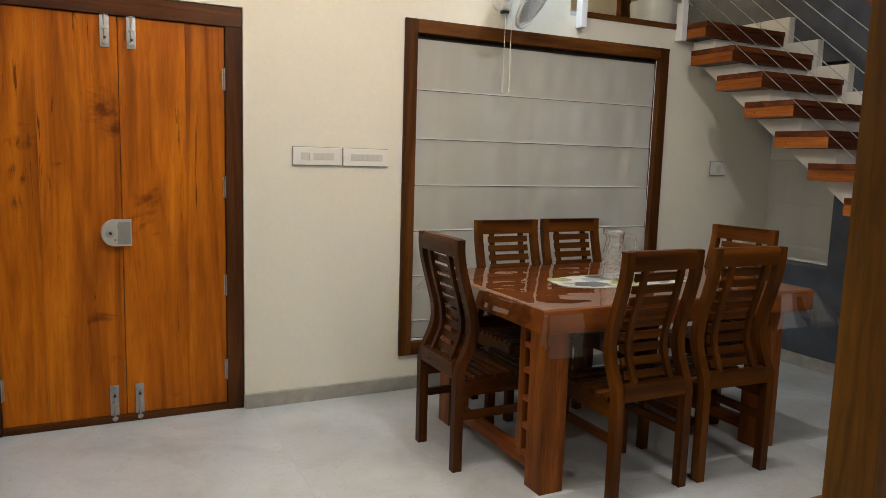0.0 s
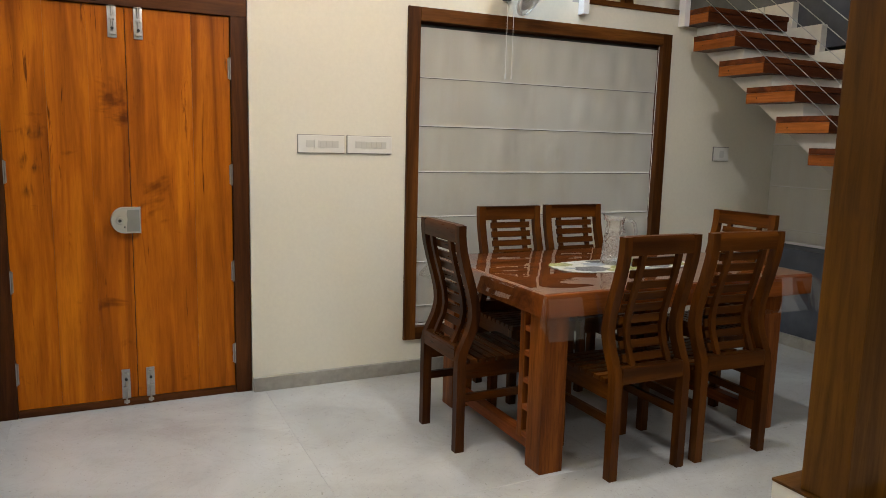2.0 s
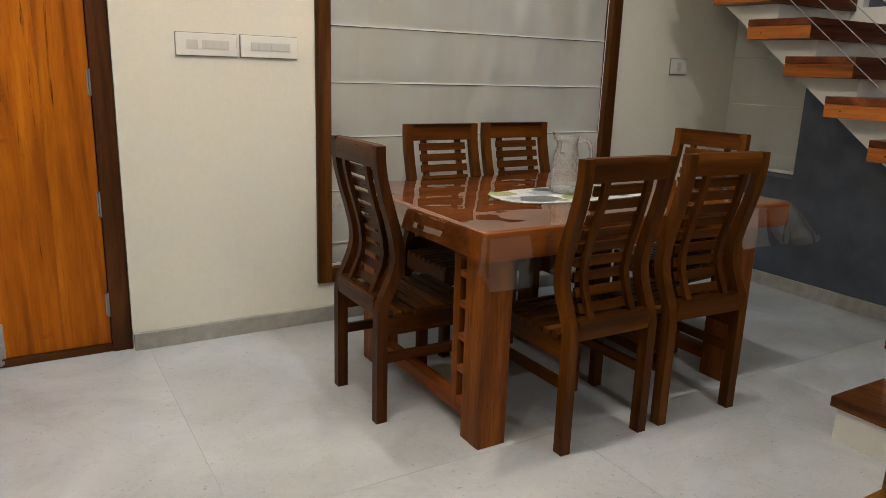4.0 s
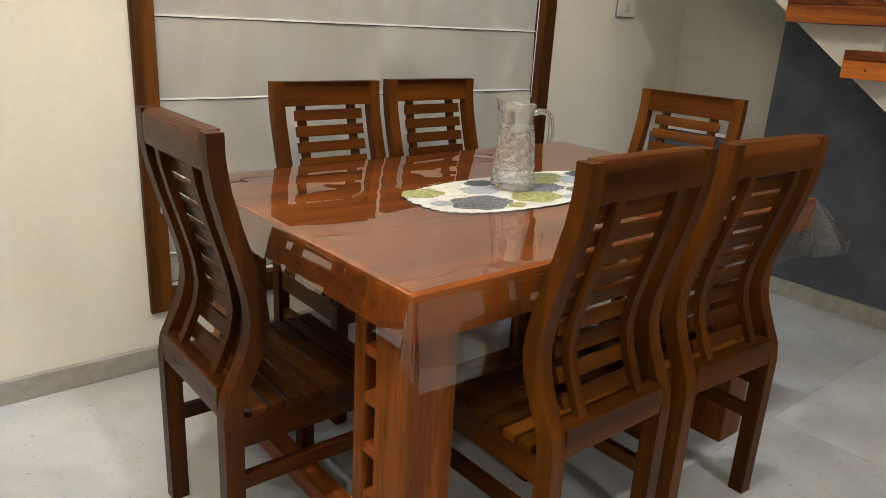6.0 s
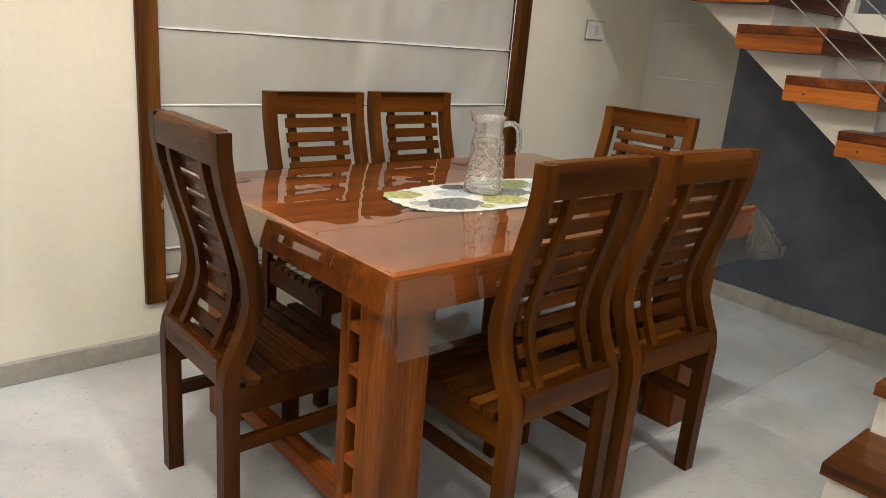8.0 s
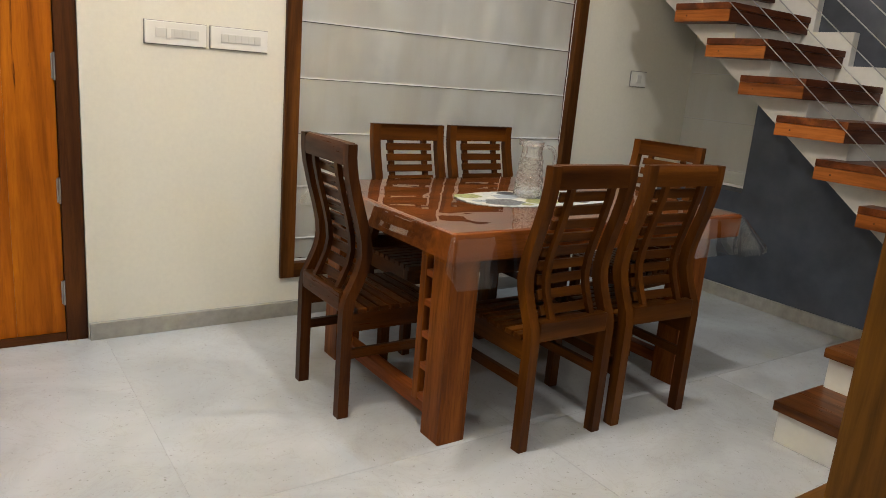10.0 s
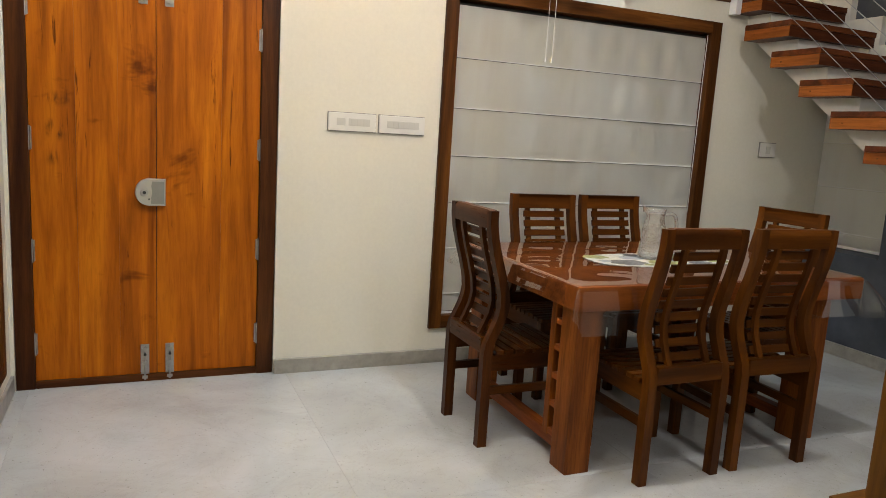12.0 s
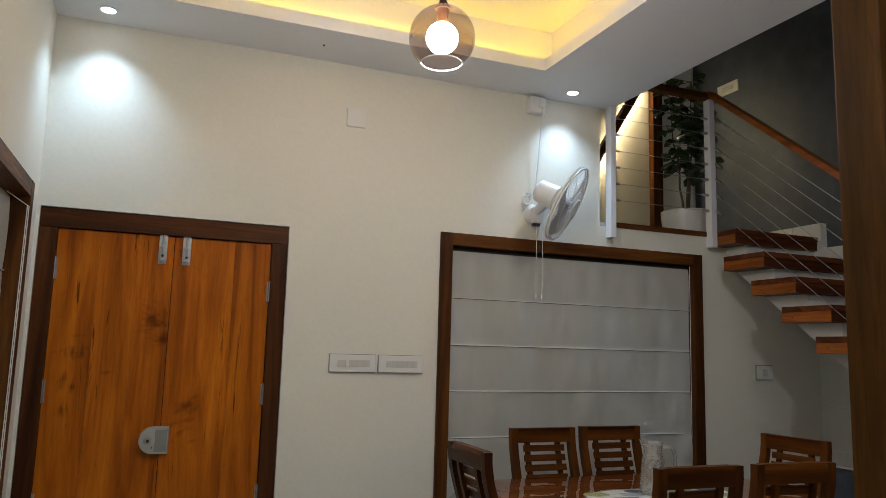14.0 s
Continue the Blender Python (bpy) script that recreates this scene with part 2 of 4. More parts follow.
PILLAR = wood("brown_pillar", (0.056, 0.021, 0.002), (0.105, 0.042, 0.004), (0.175, 0.074, 0.007), "z", 0.4, 0.1, 0.5)
PILLAR_CAP = wood("brown_divider_cap", (0.056, 0.021, 0.002), (0.105, 0.042, 0.004), (0.175, 0.074, 0.007), "x", 0.4, 0.1, 0.5)
BLIND = fabric("pale_blind_cloth", (0.90, 0.89, 0.815), 0.2)
SEAM = fabric("blind_seam", (0.86, 0.855, 0.83))
BLIND_WARM = fabric("cream_blind_cloth", (0.74, 0.68, 0.56))
PLASTIC = plain("white_plastic", (0.74, 0.74, 0.72), 0.32, grain=0.02, bumps=0)
PLATE = plain("ivory_switch_plastic", (0.71, 0.70, 0.655), 0.35, grain=0.02, bumps=0)
RIM = plain("grey_switch_edge", (0.22, 0.21, 0.19), 0.45, grain=0.05, bumps=0)
PLATE_IN = plain("grey_switch_plastic", (0.56, 0.55, 0.51), 0.4, grain=0.03, bumps=0)
POST = plain("white_powder_coat", (0.74, 0.75, 0.77), 0.4, grain=0.02, bumps=0)
STEEL = plain("brushed_steel", (0.46, 0.45, 0.43), 0.36, metal=1.0, grain=0.12, scale=40)
CABLE = plain("steel_cable", (0.50, 0.50, 0.50), 0.35, metal=0.9, grain=0.1, scale=200)
DARK = plain("dark_plastic", (0.03, 0.03, 0.03), 0.4, grain=0.1)
LOCK_GREY = plain("grey_lock_paint", (0.44, 0.425, 0.375), 0.38, metal=0.3, grain=0.06)
LOCK_DARK = plain("dark_grey_lock_face", (0.26, 0.26, 0.235), 0.4, metal=0.3, grain=0.08)
BLADE = plain("grey_fan_blade", (0.40, 0.40, 0.41), 0.35, grain=0.03, bumps=0)
CERAMIC = plain("white_ceramic", (0.72, 0.72, 0.69), 0.22, grain=0.03, coat=0.3, bumps=0)
SOIL = plain("potting_soil", (0.05, 0.035, 0.022), 0.9, grain=0.5, scale=50, bumps=0.5)
BARK = plain("plant_stem", (0.12, 0.10, 0.06), 0.8, grain=0.3, scale=40, bumps=0.3)
LEAF = plain("dark_green_leaf", (0.035, 0.075, 0.020), 0.35, grain=0.35, scale=20, coat=0.1)
GLOBE = clear_sheet("smoked_globe_glass", (0.72, 0.65, 0.62), 0.03, 1.7)
SHEET = clear_sheet("clear_plastic_sheet", (0.95, 0.94, 0.92), 0.02, 1.78, 0.10, 2.0)
BULB = glow("lamp_bulb_glow", (1.0, 0.975, 0.93), 290.0)
DISC = glow("downlight_glow", (0.90, 0.96, 1.0), 18.0)
LED = glow("yellow_cove_strip", (1.0, 0.57, 0.025), 17.0)
LED_WARM = glow("warm_strip", (1.0, 0.80, 0.45), 80.0)
GLASS, gnt, gb = material("jug_glass")
gnt.nodes.remove(gb)
g_tr = gnt.nodes.new("ShaderNodeBsdfTransparent")
g_gl = gnt.nodes.new("ShaderNodeBsdfGlass")
g_gl.inputs["IOR"].default_value, g_gl.inputs["Roughness"].default_value = 1.14, 0.0
g_gl.inputs["Color"].default_value = (1, 1, 1, 1)
g_sh = gnt.nodes.new("ShaderNodeBsdfGlossy")
g_sh.inputs["Roughness"].default_value = 0.05
g_m1, g_m2 = gnt.nodes.new("ShaderNodeMixShader"), gnt.nodes.new("ShaderNodeMixShader")
g_m1.inputs[0].default_value = 0.75
link(gnt, g_tr.outputs[0], g_m1.inputs[1])
link(gnt, g_gl.outputs[0], g_m1.inputs[2])
link(gnt, facing_gloss(gnt, 0.14, 2.2), g_m2.inputs[0])
link(gnt, g_m1.outputs[0], g_m2.inputs[1])
link(gnt, g_sh.outputs[0], g_m2.inputs[2])
# A small white diffuse share stands in for bright reflections in the glass.
g_df = gnt.nodes.new("ShaderNodeBsdfDiffuse")
g_df.inputs["Color"].default_value = (0.85, 0.87, 0.87, 1)
g_m3 = gnt.nodes.new("ShaderNodeMixShader")
g_m3.inputs[0].default_value = 0.07
link(gnt, g_m2.outputs[0], g_m3.inputs[1])
link(gnt, g_df.outputs[0], g_m3.inputs[2])
link(gnt, g_m3.outputs[0], gnt.nodes["Material Output"].inputs["Surface"])


# ---- mesh helpers ----
def box(bm, x0, x1, y0, y1, z0, z1, bevel=0.0):
    r = bmesh.ops.create_cube(bm, size=1.0)
    for v in r["verts"]:
        v.co = Vector((x0 + (v.co.x + 0.5) * (x1 - x0), y0 + (v.co.y + 0.5) * (y1 - y0), z0 + (v.co.z + 0.5) * (z1 - z0)))
    if bevel:
        es = list({e for v in r["verts"] for e in v.link_edges})
        bmesh.ops.bevel(bm, geom=es, offset=bevel, segments=2, affect="EDGES", profile=0.7)
    return r["verts"]


def tube(bm, a, b, r0, r1=None, sides=12, caps=True):
    a, b = Vector(a), Vector(b)
    r1 = r0 if r1 is None else r1
    m = Matrix.Translation((a + b) / 2) @ (b - a).to_track_quat("Z", "Y").to_matrix().to_4x4()
    bmesh.ops.create_cone(bm, cap_ends=caps, segments=sides, radius1=r0, radius2=r1, depth=(b - a).length, matrix=m)


def lathe(bm, profile, sides=32, centre=(0, 0, 0)):
    c = Vector(centre)
    rings = []
    for r, z in profile:
        rings.append([bm.verts.new(c + Vector((r * math.cos(2 * math.pi * i / sides), r * math.sin(2 * math.pi * i / sides), z))) for i in range(sides)])
    for p, q in zip(rings, rings[1:]):
        for i in range(sides):
            bm.faces.new((p[i], p[(i + 1) % sides], q[(i + 1) % sides], q[i]))
    return rings


def ring(bm, centre, normal, radius, thick, seg=48, sides=6):
    n = Vector(normal).normalized()
    u = n.orthogonal().normalized()
    w = n.cross(u)
    loops = []
    for i in range(seg):
        a = 2 * math.pi * i / seg
        d = u * math.cos(a) + w * math.sin(a)
        c = Vector(centre) + d * radius
        loops.append([bm.verts.new(c + (d * math.cos(2 * math.pi * j / sides) + n * math.sin(2 * math.pi * j / sides)) * thick) for j in range(sides)])
    for i in range(seg):
        p, q = loops[i], loops[(i + 1) % seg]
        for j in range(sides):
            bm.faces.new((p[j], p[(j + 1) % sides], q[(j + 1) % sides], q[j]))


def sweep(bm, pts, w, d):
    """A bar of rectangular section along points in the y-z plane; w across x, d the depth at each point."""
    loops = []
    for i, (x, y, z) in enumerate(pts):
        dd = d[i] if isinstance(d, (list, tuple)) else d
        loops.append([bm.verts.new((x + sx * w / 2, y + sy * dd, z)) for sx, sy in ((-1, 0), (1, 0), (1, 1), (-1, 1))])
    for p, q in zip(loops, loops[1:]):
        for j in range(4):
            bm.faces.new((p[j], p[(j + 1) % 4], q[(j + 1) % 4], q[j]))
    bm.faces.new(loops[0][::-1])
    bm.faces.new(loops[-1])


def pipe(bm, pts, r, sides=10):
    """A bent round bar through points, one skin from end to end."""
    pts = [Vector(p) for p in pts]
    loops = []
    for i, p in enumerate(pts):
        d = (pts[min(i + 1, len(pts) - 1)] - pts[max(i - 1, 0)]).normalized()
        u = d.cross(Vector((0, 1, 0.01))).normalized()
        w = d.cross(u)
        loops.append([bm.verts.new(p + (u * math.cos(2 * math.pi * k / sides) + w * math.sin(2 * math.pi * k / sides)) * r) for k in range(sides)])
    for p, q in zip(loops, loops[1:]):
        for k in range(sides):
            bm.faces.new((p[k], p[(k + 1) % sides], q[(k + 1) % sides], q[k]))
    bm.faces.new(loops[0][::-1])
    bm.faces.new(loops[-1])


def wire(bm, pts, r, sides=6):
    for a, b in zip(pts, pts[1:]):
        tube(bm, a, b, r, sides=sides)


def mesh_of(name, bm, mat, smooth=False):
    bmesh.ops.recalc_face_normals(bm, faces=bm.faces)
    me = bpy.data.meshes.new(name)
    bm.to_mesh(me)
    bm.free()
    me.materials.append(mat)
    if smooth:
        for p in me.polygons:
            p.use_smooth = True
        me.set_sharp_from_angle(angle=radians(38))
    return me


def part(name, bm, mat, parent, label="", smooth=False):
    ob = new(name, mesh_of(name, bm, mat, smooth))
    ob.parent = parent
    if label:
        tagged(ob, label)
    return ob


def thing(name, m, label, category, group="", kind=""):
    ob = new(name)
    ob.matrix_basis = m
    ob.empty_display_size = 0.1
    return tagged(ob, label, category, group, kind)


def solid(name, bm, mat, label, category, kind="structure", smooth=False):
    return tagged(new(name, mesh_of(name, bm, mat, smooth)), label, category, "", kind)


def B(*args, **kw):
    bm = bmesh.new()
    box(bm, *args, **kw)
    return bm


# ---- walls, floor and ceiling ----
T = 0.22
bm = bmesh.new()
top = CEIL + 0.45
DOOR = (0.352, 1.547, 2.075)
WIN = (2.445, 4.32, 0.22, 2.105)
box(bm, WEST - T, DOOR[0], WALL_Y, WALL_Y + T, -0.1, top)
box(bm, DOOR[0], DOOR[1], WALL_Y, WALL_Y + T, DOOR[2], top)
box(bm, DOOR[1], WIN[0], WALL_Y, WALL_Y + T, -0.1, top)
box(bm, WIN[0], 3.53, WALL_Y, WALL_Y + T, WIN[3], top)
box(bm, 3.53, WIN[1], WALL_Y, WALL_Y + T, WIN[3], LANDING - 0.03)
box(bm, WIN[0], WIN[1], WALL_Y, WALL_Y + T, -0.1, WIN[2])
box(bm, WIN[1], 5.62, WALL_Y, WALL_Y + T, -0.1, LANDING - 0.03)
solid("wall_north", bm, CREAM, "cream painted wall with a door and a large window", "wall")

WWIN = (2.3, 4.15, 0.18, 2.12)
bm = bmesh.new()
box(bm, WEST - T, WEST, WWIN[1], WALL_Y, -0.1, top)
box(bm, WEST - T, WEST, WWIN[0], WWIN[1], WWIN[3], top)
box(bm, WEST - T, WEST, WWIN[0], WWIN[1], -0.1, WWIN[2])
box(bm, WEST - T, WEST, SOUTH, WWIN[0], -0.1, top)
solid("wall_west", bm, CREAM, "cream painted wall with a blind-covered window", "wall")
solid("wall_south", B(WEST - T, 5.62, SOUTH - T, SOUTH, -0.1, 6.2), CREAM, "plain cream painted wall behind the walk", "wall")

NICHE = (3.746, WALL_Y, 0.69, 2.06)
bm = bmesh.new()
box(bm, EAST, EAST + 0.42, SOUTH, NICHE[0], -0.1, 6.2)
box(bm, EAST, EAST + 0.42, NICHE[0], NICHE[1], -0.1, NICHE[2])
box(bm, EAST, EAST + 0.42, NICHE[0], NICHE[1], NICHE[3], 6.2)
box(bm, EAST, EAST + 0.42, NICHE[1], 5.7, LANDING - 0.03, 6.2)
solid("wall_east", bm, SLATE, "dark slate-grey painted wall beside the staircase", "wall")
solid("niche_wall", B(5.46, 5.62, NICHE[0] - 0.02, NICHE[1], NICHE[2] - 0.02, NICHE[3] + 0.02), CREAM, "cream back of the window niche", "wall")

bm = bmesh.new()
box(bm, 3.31, 5.62, 5.476, 5.476 + T, 2.0, 6.2)
box(bm, 3.31, 3.53, WALL_Y + T, 5.476, 2.0, 6.2)
box(bm, 3.31, 3.53, WALL_Y, WALL_Y + T, top, 6.2)
solid("landing_wall", bm, CREAM, "cream painted wall round the stair landing", "wall")
solid("well_wall", B(WELL - 0.2, WELL, SOUTH, WALL_Y - 0.01, CEIL + 0.012, 6.2), WHITE, "white wall above the stair well edge", "wall")
solid("well_ceiling", B(WELL - 0.2, 5.62, SOUTH, 5.476, 6.2, 6.3), WHITE, "white ceiling high above the stairs", "ceiling")
solid("landing_floor", B(3.53, 5.23, WALL_Y + 0.003, 5.476, 2.13, LANDING - 0.004), TILE, "grey marble stair landing", "landing")
solid("landing_skirting", B(EAST - 0.057, EAST - 0.003, WALL_Y - 0.003, 5.474, LANDING - 0.003, LANDING + 0.10), STAIR_WHITE, "white skirting along the grey landing wall", "baseboard")
solid("landing_trim", B(3.62, 4.395, WALL_Y - 0.012, WALL_Y + 0.05, LANDING - 0.03, LANDING + 0.004, bevel=0.004), FRAME_X, "dark wooden edging strip along the landing", "trim")

# ceiling with its lit cove
bm = bmesh.new()
cx0, cx1, cy0, cy1 = COVE
box(bm, WEST, cx0, SOUTH, WALL_Y, CEIL, CEIL + 0.07)
box(bm, cx1, WELL, SOUTH, WALL_Y, CEIL, CEIL + 0.07)
box(bm, cx0, cx1, cy1, WALL_Y, CEIL, CEIL + 0.07)
box(bm, cx0, cx1, SOUTH, cy0, CEIL, CEIL + 0.07)
solid("ceiling", bm, WHITE, "white plaster ceiling round a recessed cove", "ceiling")
bm = bmesh.new()
g = 0.10
UP = CEIL + 0.285
box(bm, cx0 - g, cx1 + g, cy0 - g, cy1 + g, UP, UP + 0.05)
box(bm, cx0 - g - 0.05, cx0 - g, cy0 - g, cy1 + g, CEIL + 0.07, UP + 0.05)
box(bm, cx1 + g, cx1 + g + 0.05, cy0 - g, cy1 + g, CEIL + 0.07, UP + 0.05)
box(bm, cx0 - g - 0.05, cx1 + g + 0.05, cy1 + g, cy1 + g + 0.05, CEIL + 0.07, UP + 0.05)
box(bm, cx0 - g - 0.05, cx1 + g + 0.05, cy0 - g - 0.05, cy0 - g, CEIL + 0.07, UP + 0.05)
solid("cove_ceiling", bm, WHITE, "white ceiling cove washed in yellow light", "ceiling")
strip = thing("cove_light", pose(0, 0, 0), "yellow light strip hidden on the cove ledge", "light strip")
for a in ((cx0 - g + 0.03, cx0 - g + 0.045, cy0, cy1), (cx1 + g - 0.045, cx1 + g - 0.03, cy0, cy1)):
    part("light_strip", B(*a, CEIL + 0.074, CEIL + 0.084), LED, strip)
for a in ((cx0, cx1, cy0 - g + 0.03, cy0 - g + 0.045), (cx0, cx1, cy1 + g - 0.045, cy1 + g - 0.03)):
    part("light_strip", B(*a, CEIL + 0.074, CEIL + 0.084), LED, strip)

# skirtings
bm = bmesh.new()
box(bm, DOOR[1] + 0.003, EAST - 0.026, WALL_Y - 0.024, WALL_Y + 0.001, 0, 0.078, bevel=0.003)
solid("baseboard_north", bm, STONE, "grey stone skirting below the cream wall", "baseboard")
bm = bmesh.new()
box(bm, EAST - 0.024, EAST + 0.001, 2.45, WALL_Y, 0, 0.08, bevel=0.003)
solid("baseboard_east", bm, STONE, "pale stone skirting below the grey wall", "baseboard")
bm = bmesh.new()
box(bm, WEST - 0.001, WEST + 0.015, SOUTH, WALL_Y - 0.002, 0, 0.08, bevel=0.003)
solid("baseboard_west", bm, STONE, "grey stone skirting below the window wall", "baseboard")


# ---- windows with roman blinds ----
def blind(name, width, seams, z_top, z_bottom, m, mat, label, wrinkle=0.006, seed=1.0):
    """A roman blind; local x across, z up, the room on the -y side."""
    th = thing(name, m, label, "window blind")
    zs = [z_top] + list(seams) + [z_bottom]
    nx = 64
    for k, (za, zb) in enumerate(zip(zs, zs[1:])):
        bm = bmesh.new()
        nz = 10
        rows = []
        for j in range(nz + 1):
            z = za + (zb - za) * j / nz - (0.0035 if j == 0 and k else 0) + (0.004 if j == nz else 0)
            row = []
            for i in range(nx + 1):
                x = width * i / nx
                f = j / nz
                w = noise.noise(Vector((x * 5.5 + z * 1.2, z * 1.1 + seed, k * 0.25))) + 0.5 * noise.noise(Vector((x * 12 - z * 2.5, z * 1.5, k * 0.4 + seed)))
                y = -0.004 * math.sin(math.pi * f) ** 0.7 - wrinkle * w * (0.25 + 0.75 * math.sin(math.pi * f))
                row.append(bm.verts.new((x, y, z)))
            rows.append(row)
        for p, q in zip(rows, rows[1:]):
            for i in range(nx):
                bm.faces.new((p[i], p[i + 1], q[i + 1], q[i]))
        bmesh.ops.solidify(bm, geom=bm.faces[:], thickness=0.0015)
        part("panel", bm, mat, th, smooth=True)
    for z in seams:
        bm = bmesh.new()
        box(bm, 0, width, -0.008, 0.003, z - 0.0005, z + 0.0042, bevel=0.001)
        part("batten", bm, SEAM, th)
    part("bottom_bar", B(0, width, -0.008, 0.006, z_bottom - 0.018, z_bottom, bevel=0.003), SEAM, th)
    # rail coloured black: it draws the shaded gap above the cloth
    part("head_rail", B(0, width, 0.004, 0.034, z_top - 0.012, z_top + 0.014, bevel=0.003), DARK, th, "head rail coloured dark for the shaded gap")
    return th


def window_frame(name, width, z0, z1, m, label, face=0.072, proud=0.02, deep=0.12):
    th = thing(name, m, label, "window", kind="structure")
    part("jamb", B(0, face, -proud, deep, z0, z1, bevel=0.004), FRAME_Z, th)
    part("jamb", B(width - face, width, -proud, deep, z0, z1, bevel=0.004), FRAME_Z, th)
    part("head", B(face + 0.001, width - face - 0.001, -proud + 0.001, deep, z1 - face, z1, bevel=0.004), FRAME_X, th)
    part("sill", B(face + 0.001, width - face - 0.001, -proud + 0.001, deep, z0, z0 + face, bevel=0.004), FRAME_X, th)
    part("backing", B(face, width - face, deep - 0.02, deep - 0.004, z0 + face, z1 - face), DARK, th, "dark glass of the night window")
    return th


window_frame("window_1", 1.91, 0.204, 2.122, pose(2.427, WALL_Y, 0), "large brown wooden window frame with a lowered blind", 0.074)
main_blind = blind("roman_blind", 1.755, (1.741, 1.465, 1.198, 0.932, 0.664, 0.396), 2.022, 0.288, pose(2.505, WALL_Y + 0.035, 0), BLIND,
      "pale grey roman blind lowered inside the brown frame", 0.020, 3.1)
window_frame("window_2", 1.9, 0.165, 2.135, pose(WEST, 2.275, 0, 0, 0, 90), "brown wooden window frame beside the entrance door", 0.074)
side_blind = blind("roman_blind", 1.745, (1.725, 1.411, 1.12, 0.9, 0.62), 2.05, 0.26, pose(WEST - 0.06, 2.353, 0, 0, 0, 90), BLIND,
      "pale roman blind lowered in the side window", 0.004, 8.2)
blind("roman_blind", 0.655, (1.72, 1.415, 1.11, 0.80), 2.03, 0.715, pose(5.40, 4.405, 0, 0, 0, -90), BLIND,
      "pale roman blind in the niche of the grey wall", 0.002, 5.0)
bm = bmesh.new()
wire(bm, [(1.62, -0.09, 2.0), (1.62, -0.09, 0.86), (1.64, -0.09, 0.80), (1.66, -0.09, 0.86), (1.66, -0.09, 2.0), (1.66, 0, 2.06)], 0.0022)
part("chain", bm, PLASTIC, side_blind)
part("chain_weight", B(1.625, 1.655, -0.098, -0.082, 0.76, 0.82, bevel=0.005), PLASTIC, side_blind)
bm = bmesh.new()
wire(bm, [(1.745, -0.028, 2.04), (1.738, -0.03, 0.9)], 0.002)
part("cord", bm, PLASTIC, main_blind)

# ---- entrance door ----
door = thing("door_1", pose(DOOR[0], WALL_Y + 0.012, 0), "closed orange teak double door in a dark brown frame", "door", kind="structure")
dw = DOOR[1] - DOOR[0]
part("jamb", B(0.002, 0.082, 0, 0.12, 0.0, DOOR[2] - 0.098, bevel=0.003), DFRAME_Z, door)
part("jamb", B(dw - 0.084, dw - 0.002, 0, 0.12, 0.0, DOOR[2] - 0.098, bevel=0.003), DFRAME_Z, door)
part("head", B(0.002, dw - 0.002, -0.001, 0.12, DOOR[2] - 0.097, DOOR[2] - 0.002, bevel=0.003), DFRAME_X, door)
part("threshold", B(0.083, dw - 0.085, 0.004, 0.12, 0.001, 0.036, bevel=0.003), DFRAME_X, door)
leaves = ((0.083, 0.619, (0.19, 0.37)), (0.622, dw - 0.087, (0.30,)))
for x0, x1, cuts in leaves:
    leaf = part("door_leaf", B(x0, x1, 0.032, 0.06, 0.037, DOOR[2] - 0.100), DOOR_WOOD, door)
    xs = [x0] + [x0 + c for c in cuts] + [x1]
    for a, b in zip(xs, xs[1:]):
        part("plank", B(a + 0.0002, b - 0.0002, 0.02, 0.0315, 0.037, DOOR[2] - 0.100, bevel=0.0012), DOOR_WOOD, leaf)
for hx, hz in [(0.082, z) for z in (1.78, 1.19, 0.67, 0.22)] + [(dw - 0.086, z) for z in (1.72, 1.18, 0.67, 0.22)]:
    bm = bmesh.new()
    tube(bm, (hx, 0.012, hz - 0.055), (hx, 0.012, hz + 0.055), 0.0075, sides=10)
    box(bm, hx - 0.012, hx + 0.012, 0.013, 0.021, hz - 0.05, hz + 0.05)
    part("hinge", bm, STEEL, door, "brushed steel hinge", smooth=True)


def tower_bolt(x, z0, z1, up):
    """A sliding bolt: plate, keepers, rod and knob."""
    bm = bmesh.new()
    box(bm, x - 0.02, x + 0.02, 0.0135, 0.0195, z0, z1, bevel=0.002)
    for f in (0.12, 0.5, 0.86):
        zc = z0 + (z1 - z0) * f
        box(bm, x - 0.013, x + 0.013, 0.0, 0.014, zc - 0.008, zc + 0.008, bevel=0.003)
    tube(bm, (x, 0.006, z0 + 0.01), (x, 0.006, z1 + (0.02 if up else -0.01)), 0.0055, sides=10)
    b = part("bolt", bm, STEEL, door, "brushed steel tower bolt", smooth=True)
    bm = bmesh.new()
    zc = (z0 + z1) / 2 + (-0.05 if up else 0.05)
    tube(bm, (x, 0.004, zc), (x, -0.018, zc), 0.006, 0.007, sides=10)
    part("knob", bm, DARK, b, smooth=True)


tower_bolt(0.565, 1.83, 2.01, True)
tower_bolt(0.68, 1.83, 2.005, True)
tower_bolt(0.564, 0.0, 0.19, False)
tower_bolt(0.68, 0.0, 0.19, False)
bm = bmesh.new()
outline = [(0.662, 0.888), (0.662, 1.02)] + [(0.585 + 0.062 * math.cos(a), 0.954 + 0.066 * math.sin(a)) for a in [math.pi / 2 + math.pi * k / 14 for k in range(15)]]
lo = [bm.verts.new((x, 0.0195, z)) for x, z in outline]
hi = [bm.verts.new((0.59 + (x - 0.59) * 0.95, -0.012, 0.954 + (z - 0.954) * 0.95)) for x, z in outline]
bm.faces.new(hi)
for i in range(len(lo)):
    j = (i + 1) % len(lo)
    bm.faces.new((lo[i], lo[j], hi[j], hi[i]))
